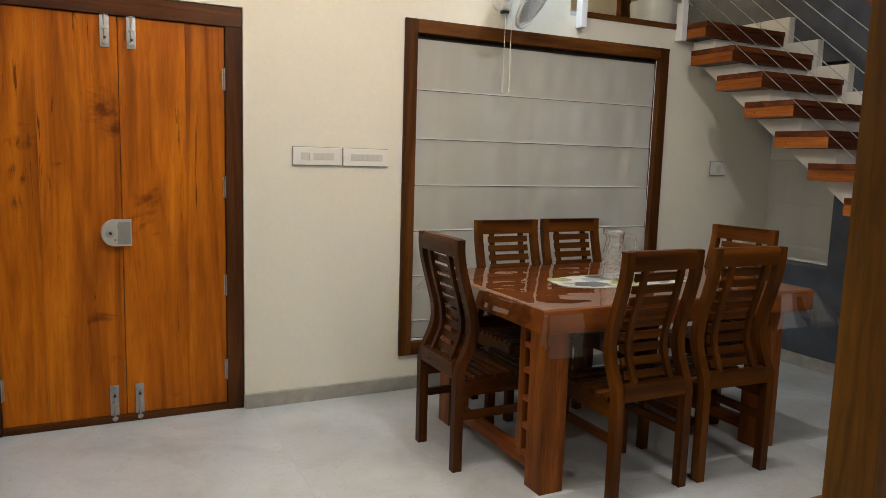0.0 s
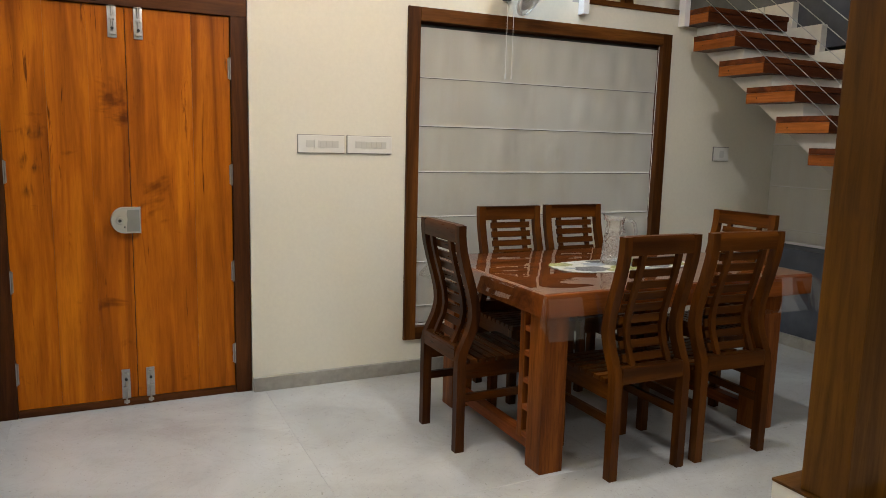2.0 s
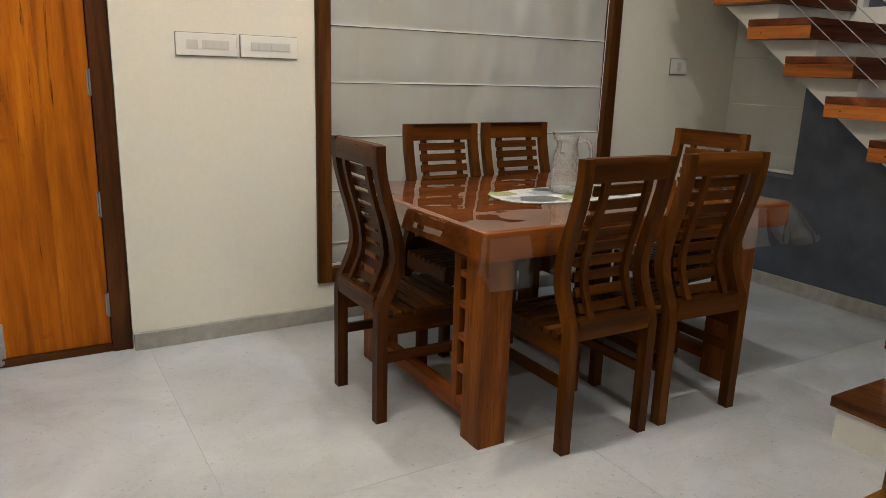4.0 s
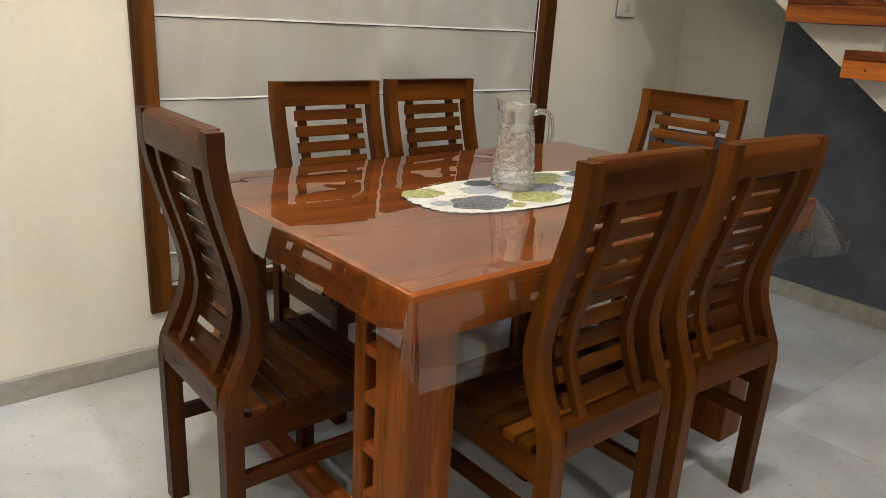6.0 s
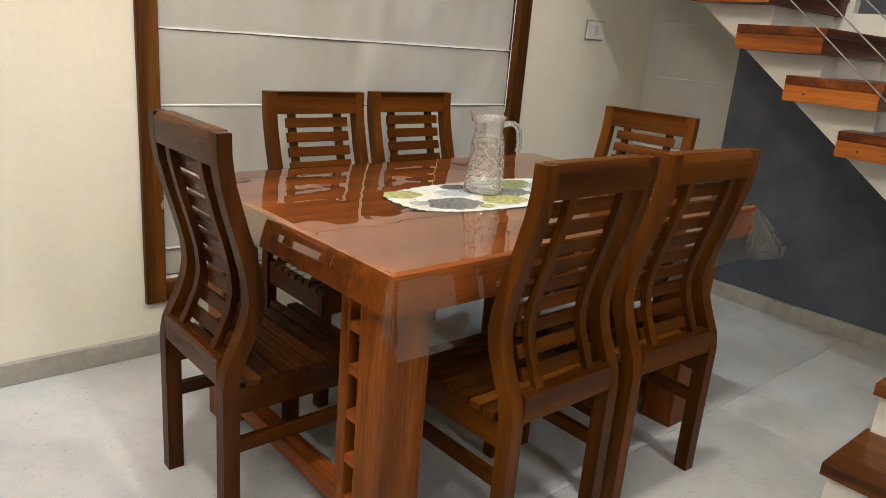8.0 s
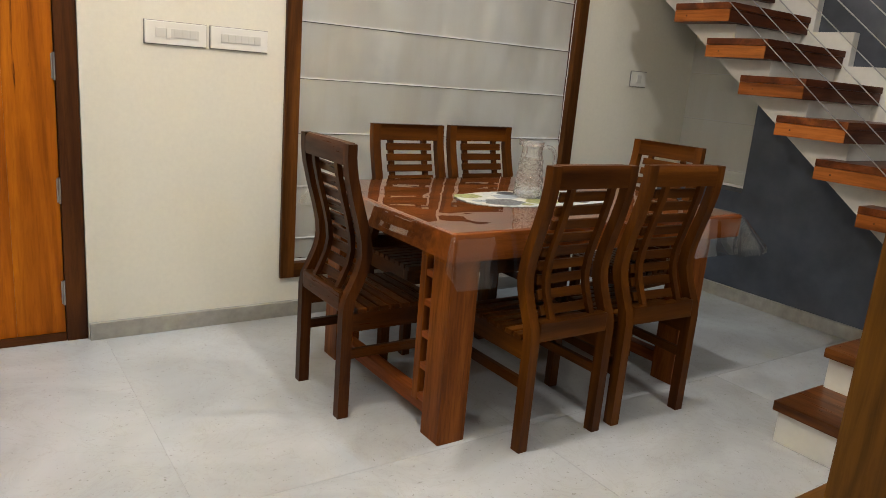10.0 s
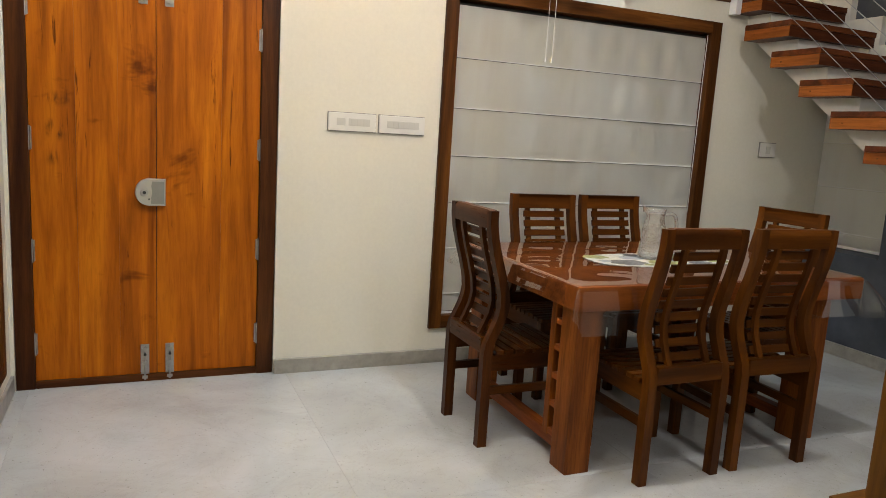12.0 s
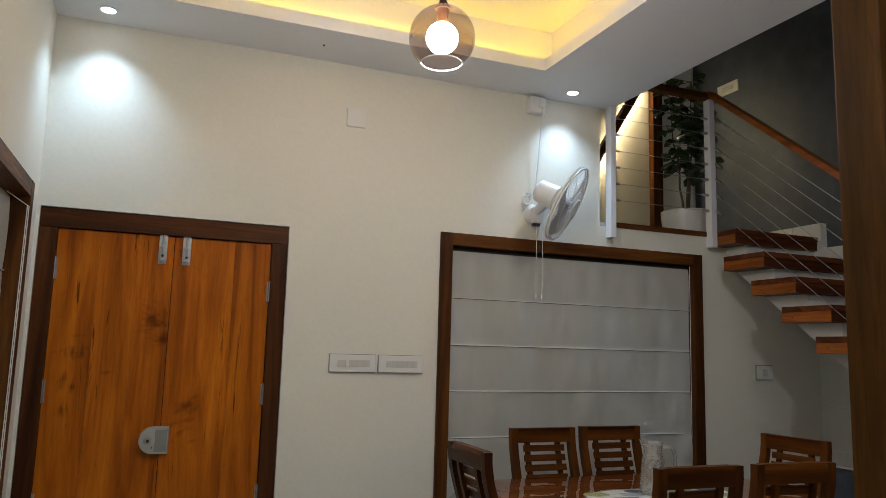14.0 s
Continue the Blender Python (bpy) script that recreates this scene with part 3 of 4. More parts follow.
lock = part("lock", bm, LOCK_GREY, door, "grey half-round surface lock with a keyhole")
bm = bmesh.new()
face = [(0.595, 0.90), (0.654, 0.90), (0.654, 1.008), (0.60, 1.008), (0.596, 0.985), (0.60, 0.96), (0.596, 0.93)]
front, back = [bm.verts.new((x, -0.0135, z)) for x, z in face], [bm.verts.new((x, -0.012, z)) for x, z in face]
bm.faces.new(front)
for i in range(len(face)):
    bm.faces.new((front[i - 1], front[i], back[i], back[i - 1]))
part("face_plate", bm, LOCK_DARK, lock, "darker grey face plate")
bm = bmesh.new()
tube(bm, (0.565, -0.012, 0.954), (0.565, -0.017, 0.954), 0.019, 0.017, 20)
part("key_cylinder", bm, STEEL, lock, smooth=True)
bm = bmesh.new()
tube(bm, (0.565, -0.017, 0.954), (0.565, -0.0185, 0.954), 0.008, 0.008, 12)
box(bm, 0.583, 0.589, -0.015, -0.012, 0.918, 0.926)
part("keyhole", bm, DARK, lock)


# ---- dining table ----
TOP = 0.775
tx0, tx1, ty0, ty1 = 2.43, 4.0, 2.925, 3.99
table = thing("dining_table", pose(0, 0, 0), "large reddish-brown polished wooden dining table under a clear cover", "table")
part("tabletop", B(tx0, tx1, ty0, ty1, TOP - 0.100, TOP, bevel=0.010), TABLE_X, table)
LEGS = ((2.445, 2.94), (2.445, 3.77), (3.705, 2.94), (3.705, 3.77))
for lx, ly in LEGS:
    part("leg", B(lx, lx + 0.115, ly, ly + 0.115, 0, TOP - 0.1005, bevel=0.005), TABLE_Z, table)
part("rack_stile", B(2.447, 2.475, 3.098, 3.135, 0.11, TOP - 0.101, bevel=0.003), TABLE_Z, table)
for rz in (0.60, 0.49, 0.37, 0.25, 0.13):
    part("rack_rung", B(2.449, 2.56, 3.056, 3.0975, rz - 0.012, rz + 0.012, bevel=0.002), TABLE_Y, table)
part("rack_stile", B(2.532, 2.56, 3.098, 3.135, 0.11, TOP - 0.101, bevel=0.003), TABLE_Z, table)
for lx in (2.475, 3.735):
    part("stretcher", B(lx, lx + 0.055, 3.056, 3.769, 0.055, 0.108, bevel=0.004), TABLE_Y, table)

# clear plastic cover: a flat sheet, its rolled edges, the four hems and a pleat at each corner
def cover_grid(bm, f, nu, nv):
    rows = [[bm.verts.new(f(i / nu, j / nv)) for i in range(nu + 1)] for j in range(nv + 1)]
    for p, q in zip(rows, rows[1:]):
        for i in range(nu):
            bm.faces.new((p[i], p[i + 1], q[i + 1], q[i]))


GAP, ROLL, HEM = 0.005, 0.016, 0.185      # HEM: the drop at the corners
cover = thing("table_cover", pose(0, 0, 0), "clear glossy plastic sheet draped over the dining table", "table cover")


def swell(u, v):
    return 0.0021 * noise.noise(Vector((u * 3.1, v * 4.3, 1.7))) + 0.0011 * noise.noise(Vector((u * 7.0, v * 9.0, 4.2)))


bm = bmesh.new()
ax0, ax1, ay0, ay1 = tx0 - GAP + ROLL, tx1 + GAP - ROLL, ty0 - GAP + ROLL, ty1 + GAP - ROLL


def top_sheet(u, v):
    x, y = ax0 + (ax1 - ax0) * u, ay0 + (ay1 - ay0) * v
    fade = min(1.0, 9 * u, 9 * (1 - u), 9 * v, 9 * (1 - v))
    return x, y, TOP + 0.0045 + swell(x, y) * fade


cover_grid(bm, top_sheet, 110, 76)
part("top_sheet", bm, SHEET, cover, smooth=True)


def hem(p, q, out, wave, fall):
    """One hanging side from p to q, first rolled over the edge and then falling almost straight."""
    p, q, out = Vector(p), Vector(q), Vector(out)
    length = (q - p).length

    def f(u, v):
        d = v * (fall + ROLL * 0.57)
        if d < ROLL * math.pi / 2:
            a = d / ROLL
            o, z = ROLL * math.sin(a), -ROLL * (1 - math.cos(a))
        else:
            k = d - ROLL * math.pi / 2
            sag = 1 + 0.06 * math.sin(u * 5.0 + wave)
            bulge = 0.5 + noise.noise(Vector((u * length * 3.0, k * 3.0, wave)))
            o, z = ROLL + k * 0.05 + bulge * 0.010 * k / fall, -ROLL - k * sag
        c = p.lerp(q, u) + out * o
        return c.x, c.y, TOP + 0.0045 + z

    bm = bmesh.new()
    cover_grid(bm, f, max(30, int(length * 50)), 26)
    part("hem", bm, SHEET, cover, smooth=True)


hem((ax0, ay0, 0), (ax1, ay0, 0), (0, -1, 0), 0.4, 0.19)
hem((ax1, ay1, 0), (ax0, ay1, 0), (0, 1, 0), 2.0, 0.15)
hem((ax0, ay1, 0), (ax0, ay0, 0), (-1, 0, 0), 3.3, 0.104)
hem((ax1, ay0, 0), (ax1, ay1, 0), (1, 0, 0), 5.1, 0.16)
for cx, cy, sx, sy, reach, fx, fy in ((ax0, ay0, -1, -1, 0.030, 0.104, 0.19), (ax0, ay1, -1, 1, 0.08, 0.104, 0.15), (ax1, ay0, 1, -1, 0.12, 0.16, 0.19), (ax1, ay1, 1, 1, 0.10, 0.16, 0.15)):
    def pleat(u, v, cx=cx, cy=cy, sx=sx, sy=sy, reach=reach, fx=fx, fy=fy):
        """The spare corner stands out along the diagonal in flat facets and comes back to both hems."""
        turn = u * math.pi / 2
        d = v * (fy + (fx - fy) * u)
        fold = 1 - abs(2 * u - 1)
        r = ROLL * min(1, d / 0.02) + 0.05 * d + reach * fold * min(1, v * 1.2) + 0.012 * v * abs((u * 3) % 1 * 2 - 1) * min(1, 4 * fold)
        z = -d * (1 - 0.10 * fold) - 0.004 * (1 - math.exp(-d / 0.01))
        return cx + sx * r * math.sin(turn), cy + sy * r * math.cos(turn), TOP + 0.0045 + z

    bm = bmesh.new()
    cover_grid(bm, pleat, 12, 14)
    part("corner_pleat", bm, SHEET, cover, smooth=True)


# ---- chairs ----
PROFILE = [(0.0, 0.0), (0.0, 0.20), (0.0, 0.42), (0.008, 0.465), (0.032, 0.515), (0.056, 0.57), (0.066, 0.62), (0.060, 0.68),
           (0.042, 0.75), (0.018, 0.83), (-0.002, 0.91), (-0.010, 0.97), (-0.010, 1.022)]
CW = 0.402


def back_y(z):
    for (ya, za), (yb, zb) in zip(PROFILE, PROFILE[1:]):
        if za <= z <= zb:
            return ya + (yb - ya) * (z - za) / (zb - za)
    return 0.0


def smooth_profile(z0, z1, n):
    return [(back_y(z0 + (z1 - z0) * k / n), z0 + (z1 - z0) * k / n) for k in range(n + 1)]


def dining_chair(m, label, CHAIR_X, CHAIR_Y, CHAIR_Z):
    """High slatted back with S-shaped posts; the sitter faces +y, origin under the back's middle."""
    th = thing("dining_chair", m, label, "chair", "chairs round the dining table")
    h = CW / 2
    for s in (-1, 1):
        pts = [(s * (h - 0.0195), y, z) for y, z in smooth_profile(0, 1.022, 44)]
        bm = bmesh.new()
        sweep(bm, pts, 0.039, [0.043 - 0.008 * max(0, (z - 0.6) / 0.42) for _, _, z in pts])
        part("back_post", bm, CHAIR_Z, th, smooth=True)
    bm = bmesh.new()
    pts = [(0, y, z) for y, z in smooth_profile(0.945, 1.0225, 6)]
    sweep(bm, [(0, y + 0.0005, z) for _, y, z in pts], CW - 0.079, 0.034)
    part("top_rail", bm, CHAIR_X, th, smooth=True)
    part("back_rail", B(-h + 0.0395, h - 0.0395, 0.002, 0.042, 0.412, 0.482, bevel=0.004), CHAIR_X, th)
    for s in (-1, 1):
        pts = [(s * 0.095, y + 0.002, z) for y, z in smooth_profile(0.4825, 0.9445, 26)]
        bm = bmesh.new()
        sweep(bm, pts, 0.025, 0.019)
        part("back_stile", bm, CHAIR_Z, th, smooth=True)
    for k in range(9):
        z = 0.509 + k * 0.0505
        y = back_y(z) + 0.0215
        bm = bmesh.new()
        box(bm, -0.127, 0.127, y, y + 0.012, z - 0.0172, z + 0.0172, bevel=0.003)
        dy = back_y(z + 0.02) - back_y(z - 0.02)
        bmesh.ops.rotate(bm, cent=(0, y, z), matrix=Matrix.Rotation(-math.atan2(dy, 0.04), 3, "X"), verts=bm.verts)
        part("back_slat", bm, CHAIR_X, th)
    for s in (-1, 1):
        part("front_leg", B(s * (h - 0.0205) - 0.02, s * (h - 0.0205) + 0.02, 0.378, 0.418, 0, 0.405, bevel=0.004), CHAIR_Z, th)
        part("side_rail", B(s * (h - 0.024) - 0.013, s * (h - 0.024) + 0.013, 0.0435, 0.3775, 0.335, 0.405, bevel=0.003), CHAIR_Y, th)
        part("side_stretcher", B(s * (h - 0.024) - 0.011, s * (h - 0.024) + 0.011, 0.0435, 0.3775, 0.228, 0.264, bevel=0.003), CHAIR_Y, th)
    part("front_rail", B(-h + 0.042, h - 0.042, 0.384, 0.41, 0.335, 0.405, bevel=0.003), CHAIR_X, th)
    for k in range(8):
        y = 0.062 + k * 0.0465
        part("seat_slat", B(-h + 0.002, h - 0.002, y, y + 0.037, 0.406, 0.426, bevel=0.005), CHAIR_X, th)
    return th


chair = dining_chair(pose(2.880, 2.773, 0, 0, 0, 0), "reddish-brown polished wooden dining chair with curved slatted back", CHAIR_X, CHAIR_Y, CHAIR_Z)
for cxp, cyp, rz in ((3.352, 2.766, -3), (2.955, 4.125, 180), (3.415, 4.152, 180), (4.160, 3.505, 96)):
    copy_thing(chair, pose(cxp, cyp, 0, 0, 0, rz))
dining_chair(pose(2.216, 3.470, 0, 0, 0, -90), "wooden dining chair, stained and shaded darker brown, with curved slatted back", DUSK_X, DUSK_Y, DUSK_Z)


# ---- staircase ----
RISE, GO, DEPTH, SX = 0.17875, 0.2355, 0.345, 4.442
stairs = thing("staircase", pose(0, 0, 0), "white staircase with thick reddish-brown wooden treads and a wire railing", "staircase", kind="structure")


def tread_top(n):
    return LANDING - RISE * (n - 1), 4.534 - GO * (n - 1)


# folded white slab: soffit, side and risers
prof_top, prof_low = [], []
for n in range(1, 11):
    z, yb = tread_top(n)
    yr = yb - DEPTH + 0.035
    prof_top.append((yr + GO if n > 1 else WALL_Y - 0.002, z - 0.097))
    prof_top.append((yr, z - 0.097))
    if n < 10:
        prof_top.append((yr, z - RISE - 0.097))
yl = tread_top(10)[1]
slope = RISE / GO
poly = []
for q in prof_top:
    if not poly or (Vector(q) - Vector(poly[-1])).length > 1e-4:
        poly.append(q)
soff = lambda y: tread_top(6)[0] - 0.105 + (y - tread_top(6)[1]) * slope
poly += [(yl - DEPTH + 0.035, 0.0), (yl - DEPTH + 0.25, 0.0)]
poly += [(y, soff(y)) for y in (2.45, WALL_Y - 0.002) if soff(y) > 0]
bm = bmesh.new()
a = [bm.verts.new((SX + 0.12, y, z)) for y, z in poly]
b = [bm.verts.new((EAST - 0.002, y, z)) for y, z in poly]
bm.faces.new(a)
bm.faces.new(b[::-1])
for i in range(len(a)):
    j = (i + 1) % len(a)
    bm.faces.new((a[i], b[i], b[j], a[j]))
part("slab", bm, STAIR_WHITE, stairs, "white plastered stair slab with a sloped soffit")
for n in range(1, 11):
    z, yb = tread_top(n)
    yb2 = min(yb, WALL_Y - 0.003)
    yf = yb - DEPTH
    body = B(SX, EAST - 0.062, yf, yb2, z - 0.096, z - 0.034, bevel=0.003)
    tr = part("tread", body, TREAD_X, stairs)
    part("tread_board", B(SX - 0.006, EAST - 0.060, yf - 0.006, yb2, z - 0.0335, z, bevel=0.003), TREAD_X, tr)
    # end face in the lighter wood: the light on it is in the colour
    part("end_board", B(SX - 0.005, SX - 0.0005, yf + 0.001, yb2 - 0.001, z - 0.095, z - 0.035), TREAD_Y, tr, "end board of the tread, coloured lighter orange as its lit side")
    if n > 1:
        bm = bmesh.new()
        tube(bm, (SX - 0.0065, yb2 - 0.08, z - 0.065), (SX - 0.0045, yb2 - 0.08, z - 0.065), 0.0045, 0.0045, 8)
        part("peg", bm, FRAME_Z, tr)
# stepped white skirting along the grey wall
bm = bmesh.new()
for n in range(1, 11):
    z, yb = tread_top(n)
    yf = yb - DEPTH
    box(bm, EAST - 0.059, EAST - 0.003, yf - 0.03, min(yf - 0.03 + GO - 0.0005, WALL_Y - 0.004), z - 0.3, z + 0.10)
part("stepped_skirting", bm, STAIR_WHITE, stairs)
# lowest steps and quarter landing
step_x = (3.645, 3.948, 4.25)
for k, sx in enumerate(step_x):
    zt = 0.169 * (k + 1)
    part("riser", B(sx + 0.022, 4.52, 1.6, 2.41, 0.169 * k + 0.0005, zt - 0.0405), STAIR_WHITE, stairs)
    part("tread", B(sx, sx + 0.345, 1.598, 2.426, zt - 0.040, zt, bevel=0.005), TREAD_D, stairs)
part("quarter_landing", B(4.51, EAST - 0.003, 1.6, 2.412, 0.5, 0.676, bevel=0.004), TREAD_X, stairs)
part("landing_base", B(4.5205, EAST - 0.003, 1.6, 2.15, 0.001, 0.4995), STAIR_WHITE, stairs)

# railing
rail = thing("stair_railing", pose(0, 0, 0), "white post railing with steel wires and a brown wooden handrail", "railing")
PY = WALL_Y - 0.035
p1 = part("post", B(3.572, 3.612, PY - 0.03, PY + 0.03, 2.18, CEIL - 0.002, bevel=0.003), POST, rail)
p2 = part("post", B(4.388, 4.432, PY - 0.03, PY + 0.03, 2.178, 3.222, bevel=0.003), POST, rail)
part("post", B(4.388, 4.438, 2.42, 2.48, 0.0, 1.86, bevel=0.003), POST, rail)
RZ = [3.095, 2.99, 2.88, 2.77, 2.66, 2.55, 2.44]
SL = 0.80
for z in RZ:
    bm = bmesh.new()
    tube(bm, (3.612, PY, z - 0.01), (4.388, PY, z - 0.01), 0.0024, sides=6)
    part("wire", bm, CABLE, rail)
    bm = bmesh.new()
    tube(bm, (4.44, PY - 0.02, z), (4.425, 2.46, z - (PY - 2.48) * SL), 0.0027, sides=6)
    part("wire", bm, CABLE, rail)
    for pa, pb, post in (((3.6125, PY, z - 0.01), (3.66, PY, z - 0.01), p1), ((4.3875, PY, z - 0.01), (4.335, PY, z - 0.01), p2),
                         ((4.4325, PY - 0.01, z + 0.004), (4.437, PY - 0.075, z - 0.055 * SL), p2)):
        bm = bmesh.new()
        tube(bm, pa, pb, 0.011, 0.008, 8)
        part("wire_fitting", bm, STEEL, post, smooth=True)
bm = bmesh.new()
loops = []
for y, z in ((PY + 0.03, 3.262), (PY - 0.02, 3.262), (2.40, 3.262 - (PY - 2.42) * SL)):
    loops.append([bm.verts.new((4.413 + sx * 0.032, y, z + sz * 0.022)) for sx, sz in ((-1, -1), (1, -1), (1, 1), (-1, 1))])
for p, q in zip(loops, loops[1:]):
    for j in range(4):
        bm.faces.new((p[j], p[(j + 1) % 4], q[(j + 1) % 4], q[j]))
bm.faces.new(loops[0][::-1])
bm.faces.new(loops[-1])
part("handrail", bm, TREAD_Y, rail)
part("handrail", B(3.55, 4.379, PY - 0.032, PY + 0.032, 3.222, 3.266, bevel=0.006), FRAME_X, rail)

# ---- landing: wall timber, strip light, plant ----
part_frame = thing("window_3", pose(0, 0, 0), "brown wooden window post with pale blinds on the landing", "window", kind="structure")
part("post", B(4.735, 4.83, 5.40, 5.474, LANDING, 4.4, bevel=0.004), FRAME_Z, part_frame)
part("blind", B(4.835, 5.195, 5.452, 5.472, LANDING + 0.02, 4.3, bevel=0.004), BLIND, part_frame)
part("blind", B(4.0, 4.73, 5.452, 5.472, LANDING + 0.02, 4.3, bevel=0.004), BLIND_WARM, part_frame)
upper = thing("upper_handrail", pose(0, 0, 0), "sloping dark wooden upper handrail with a warm strip light", "handrail")
bm = bmesh.new()
box(bm, -0.03, 0.03, -0.03, 0.03, -0.55, 0.55, bevel=0.006)
bmesh.ops.rotate(bm, cent=(0, 0, 0), matrix=Matrix.Rotation(radians(32), 3, "Y"), verts=bm.verts)
bmesh.ops.translate(bm, vec=(4.32, 5.38, 3.28), verts=bm.verts)
part("rail", bm, FRAME_Z, upper)
bm = bmesh.new()
box(bm, 0.034, 0.042, 0.01, 0.025, -0.5, 0.5)
bmesh.ops.rotate(bm, cent=(0, 0, 0), matrix=Matrix.Rotation(radians(32), 3, "Y"), verts=bm.verts)
bmesh.ops.translate(bm, vec=(4.32, 5.385, 3.28), verts=bm.verts)
part("light_strip", bm, LED_WARM, upper)
part("bracket", B(4.2, 4.24, 5.41, 5.474, 3.10, 3.14), STEEL, upper)

plate = thing("switch_plate", pose(EAST, 5.05, 3.67), "ivory switch plate on the grey stair wall", "switch")
part("plate", B(-0.012, -0.001, -0.115, 0.115, -0.048, 0.048, bevel=0.003), PLATE, plate)
part("rocker", B(-0.016, -0.0125, -0.06, 0.06, -0.02, 0.02, bevel=0.002), PLATE_IN, plate)

plant = thing("potted_plant", pose(4.56, 4.80, LANDING - 0.004), "tall leafy green plant in a round white ceramic pot", "plant")
bm = bmesh.new()
lathe(bm, [(0.0, 0.0), (0.145, 0.0), (0.165, 0.02), (0.185, 0.18), (0.187, 0.225), (0.172, 0.225), (0.168, 0.18), (0.0, 0.175)], 40)
part("pot", bm, CERAMIC, plant, "white ceramic pot", smooth=True)
bm = bmesh.new()
lathe(bm, [(0.0, 0.19), (0.08, 0.188), (0.166, 0.182)], 24)
part("soil", bm, SOIL, plant)
rnd = random.Random(4)
stem = bmesh.new()
leaf_bm = bmesh.new()


def leaf(bm, base, direction, size, roll):
    d = Vector(direction).normalized()
    side = d.cross(Vector((0, 0, 1)))
    side = (side.normalized() if side.length > 0.01 else Vector((1, 0, 0)))
    up = side.cross(d)
    side = side * math.cos(roll) + up * math.sin(roll)
    up = side.cross(d)
    vs = []
    for f, w, lift in ((0, 0.0, 0), (0.25, 0.30, 0.03), (0.55, 0.36, 0.02), (0.82, 0.2, -0.05), (1.0, 0.0, -0.12)):
        c = Vector(base) + d * size * f + up * size * lift
        vs.append((bm.verts.new(c - side * size * w + up * size * w * 0.25), bm.verts.new(c), bm.verts.new(c + side * size * w + up * size * w * 0.25)))
    for p, q in zip(vs, vs[1:]):
        bm.faces.new((p[0], p[1], q[1], q[0]))
        bm.faces.new((p[1], p[2], q[2], q[1]))


for k in range(3):
    ang = k * 2.1
    p = Vector((0.02 * math.cos(ang), 0.02 * math.sin(ang), 0.185))
    h = 1.28 - 0.16 * k
    lean = Vector((0.10 * math.cos(ang + 0.6), 0.08 * math.sin(ang + 0.6), 0))
    prev = p
    for s in range(1, 9):
        f = s / 8
        q = p + Vector((0, 0, (h - 0.185) * f)) + lean * f + Vector((rnd.uniform(-0.012, 0.012), rnd.uniform(-0.012, 0.012), 0))
        tube(stem, prev, q, 0.009 * (1.1 - 0.75 * (f - 0.125)), 0.009 * (1.1 - 0.75 * f), 7, False)
        prev = q
        if f > 0.25:
            for tw in range(5):
                a2 = rnd.uniform(0, 6.28)
                ln = rnd.uniform(0.08, 0.20) * (1.15 - 0.45 * f)
                e = q + Vector((math.cos(a2) * ln, math.sin(a2) * ln, rnd.uniform(-0.03, 0.06)))
                tube(stem, q, e, 0.003, 0.0018, 5, False)
                for lf in range(4):
                    b0 = q.lerp(e, 0.4 + 0.2 * lf)
                    a3 = a2 + rnd.uniform(-1.1, 1.1)
                    leaf(leaf_bm, b0, (math.cos(a3), math.sin(a3), rnd.uniform(-0.7, 0.3)), rnd.uniform(0.06, 0.105), rnd.uniform(-0.7, 0.7))
part("stem", stem, BARK, plant, smooth=True)
part("foliage", leaf_bm, LEAF, plant, "dense dark green leaves", smooth=True)

# ---- low divider with its pillar ----
solid("divider_wall", B(2.152, 3.66, 1.372, 1.592, 0, 0.647), STAIR_WHITE, "low white divider wall beside the stairs", "divider")
solid("divider_cap", B(2.150, 3.66, 1.370, 1.594, 0.6475, 0.654, bevel=0.002), PILLAR_CAP, "brown wooden cap on the low divider wall", "trim")
pillar = solid("pillar", B(2.163, 2.31, 1.428, 1.532, 0.6545, CEIL, bevel=0.004), PILLAR, "brown wooden pillar standing on the low divider", "pillar")


# ---- wall fittings ----
def switch_board(name, x, z, w, h, rocker, label):
    th = thing(name, pose(x, WALL_Y, z), label, "switch")
    part("surround", B(-0.003, w + 0.003, -0.007, -0.0004, -0.003, h + 0.003, bevel=0.002), RIM, th, "grey edge of the switch board")
    part("plate", B(0, w, -0.016, -0.0071, 0, h, bevel=0.004), PLATE, th)
    part("inset", B(w * 0.17, w * 0.87, -0.0185, -0.0161, h * 0.30, h * 0.70, bevel=0.001), PLATE_IN, th)
    if rocker:
        part("rocker", B(w * 0.34, w * 0.41, -0.024, -0.0186, h * 0.27, h * 0.72, bevel=0.001), PLATE, th)
        for k in range(3):
            part("rocker", B(w * (0.47 + 0.13 * k), w * (0.57 + 0.13 * k), -0.0205, -0.0186, h * 0.33, h * 0.67, bevel=0.001), PLATE_IN, th)
    else:
        for k in range(6):
            part("rocker", B(w * (0.18 + 0.115 * k), w * (0.285 + 0.115 * k), -0.0205, -0.0186, h * 0.33, h * 0.67, bevel=0.001), PLATE_IN, th)
    return th


switch_board("switch_board", 1.80, 1.302, 0.257, 0.094, True, "wide ivory switch board with one rocker pressed")
switch_board("switch_board", 2.076, 1.302, 0.260, 0.094, False, "wide ivory switch board with a row of rockers")
sw = thing("switch_plate", pose(4.798, WALL_Y, 1.291), "small square ivory switch on the cream wall", "switch")
part("surround", B(-0.004, 0.146, -0.007, -0.0004, -0.004, 0.098, bevel=0.002), RIM, sw)
part("plate", B(0, 0.142, -0.012, -0.0071, 0, 0.094, bevel=0.004), PLATE, sw)
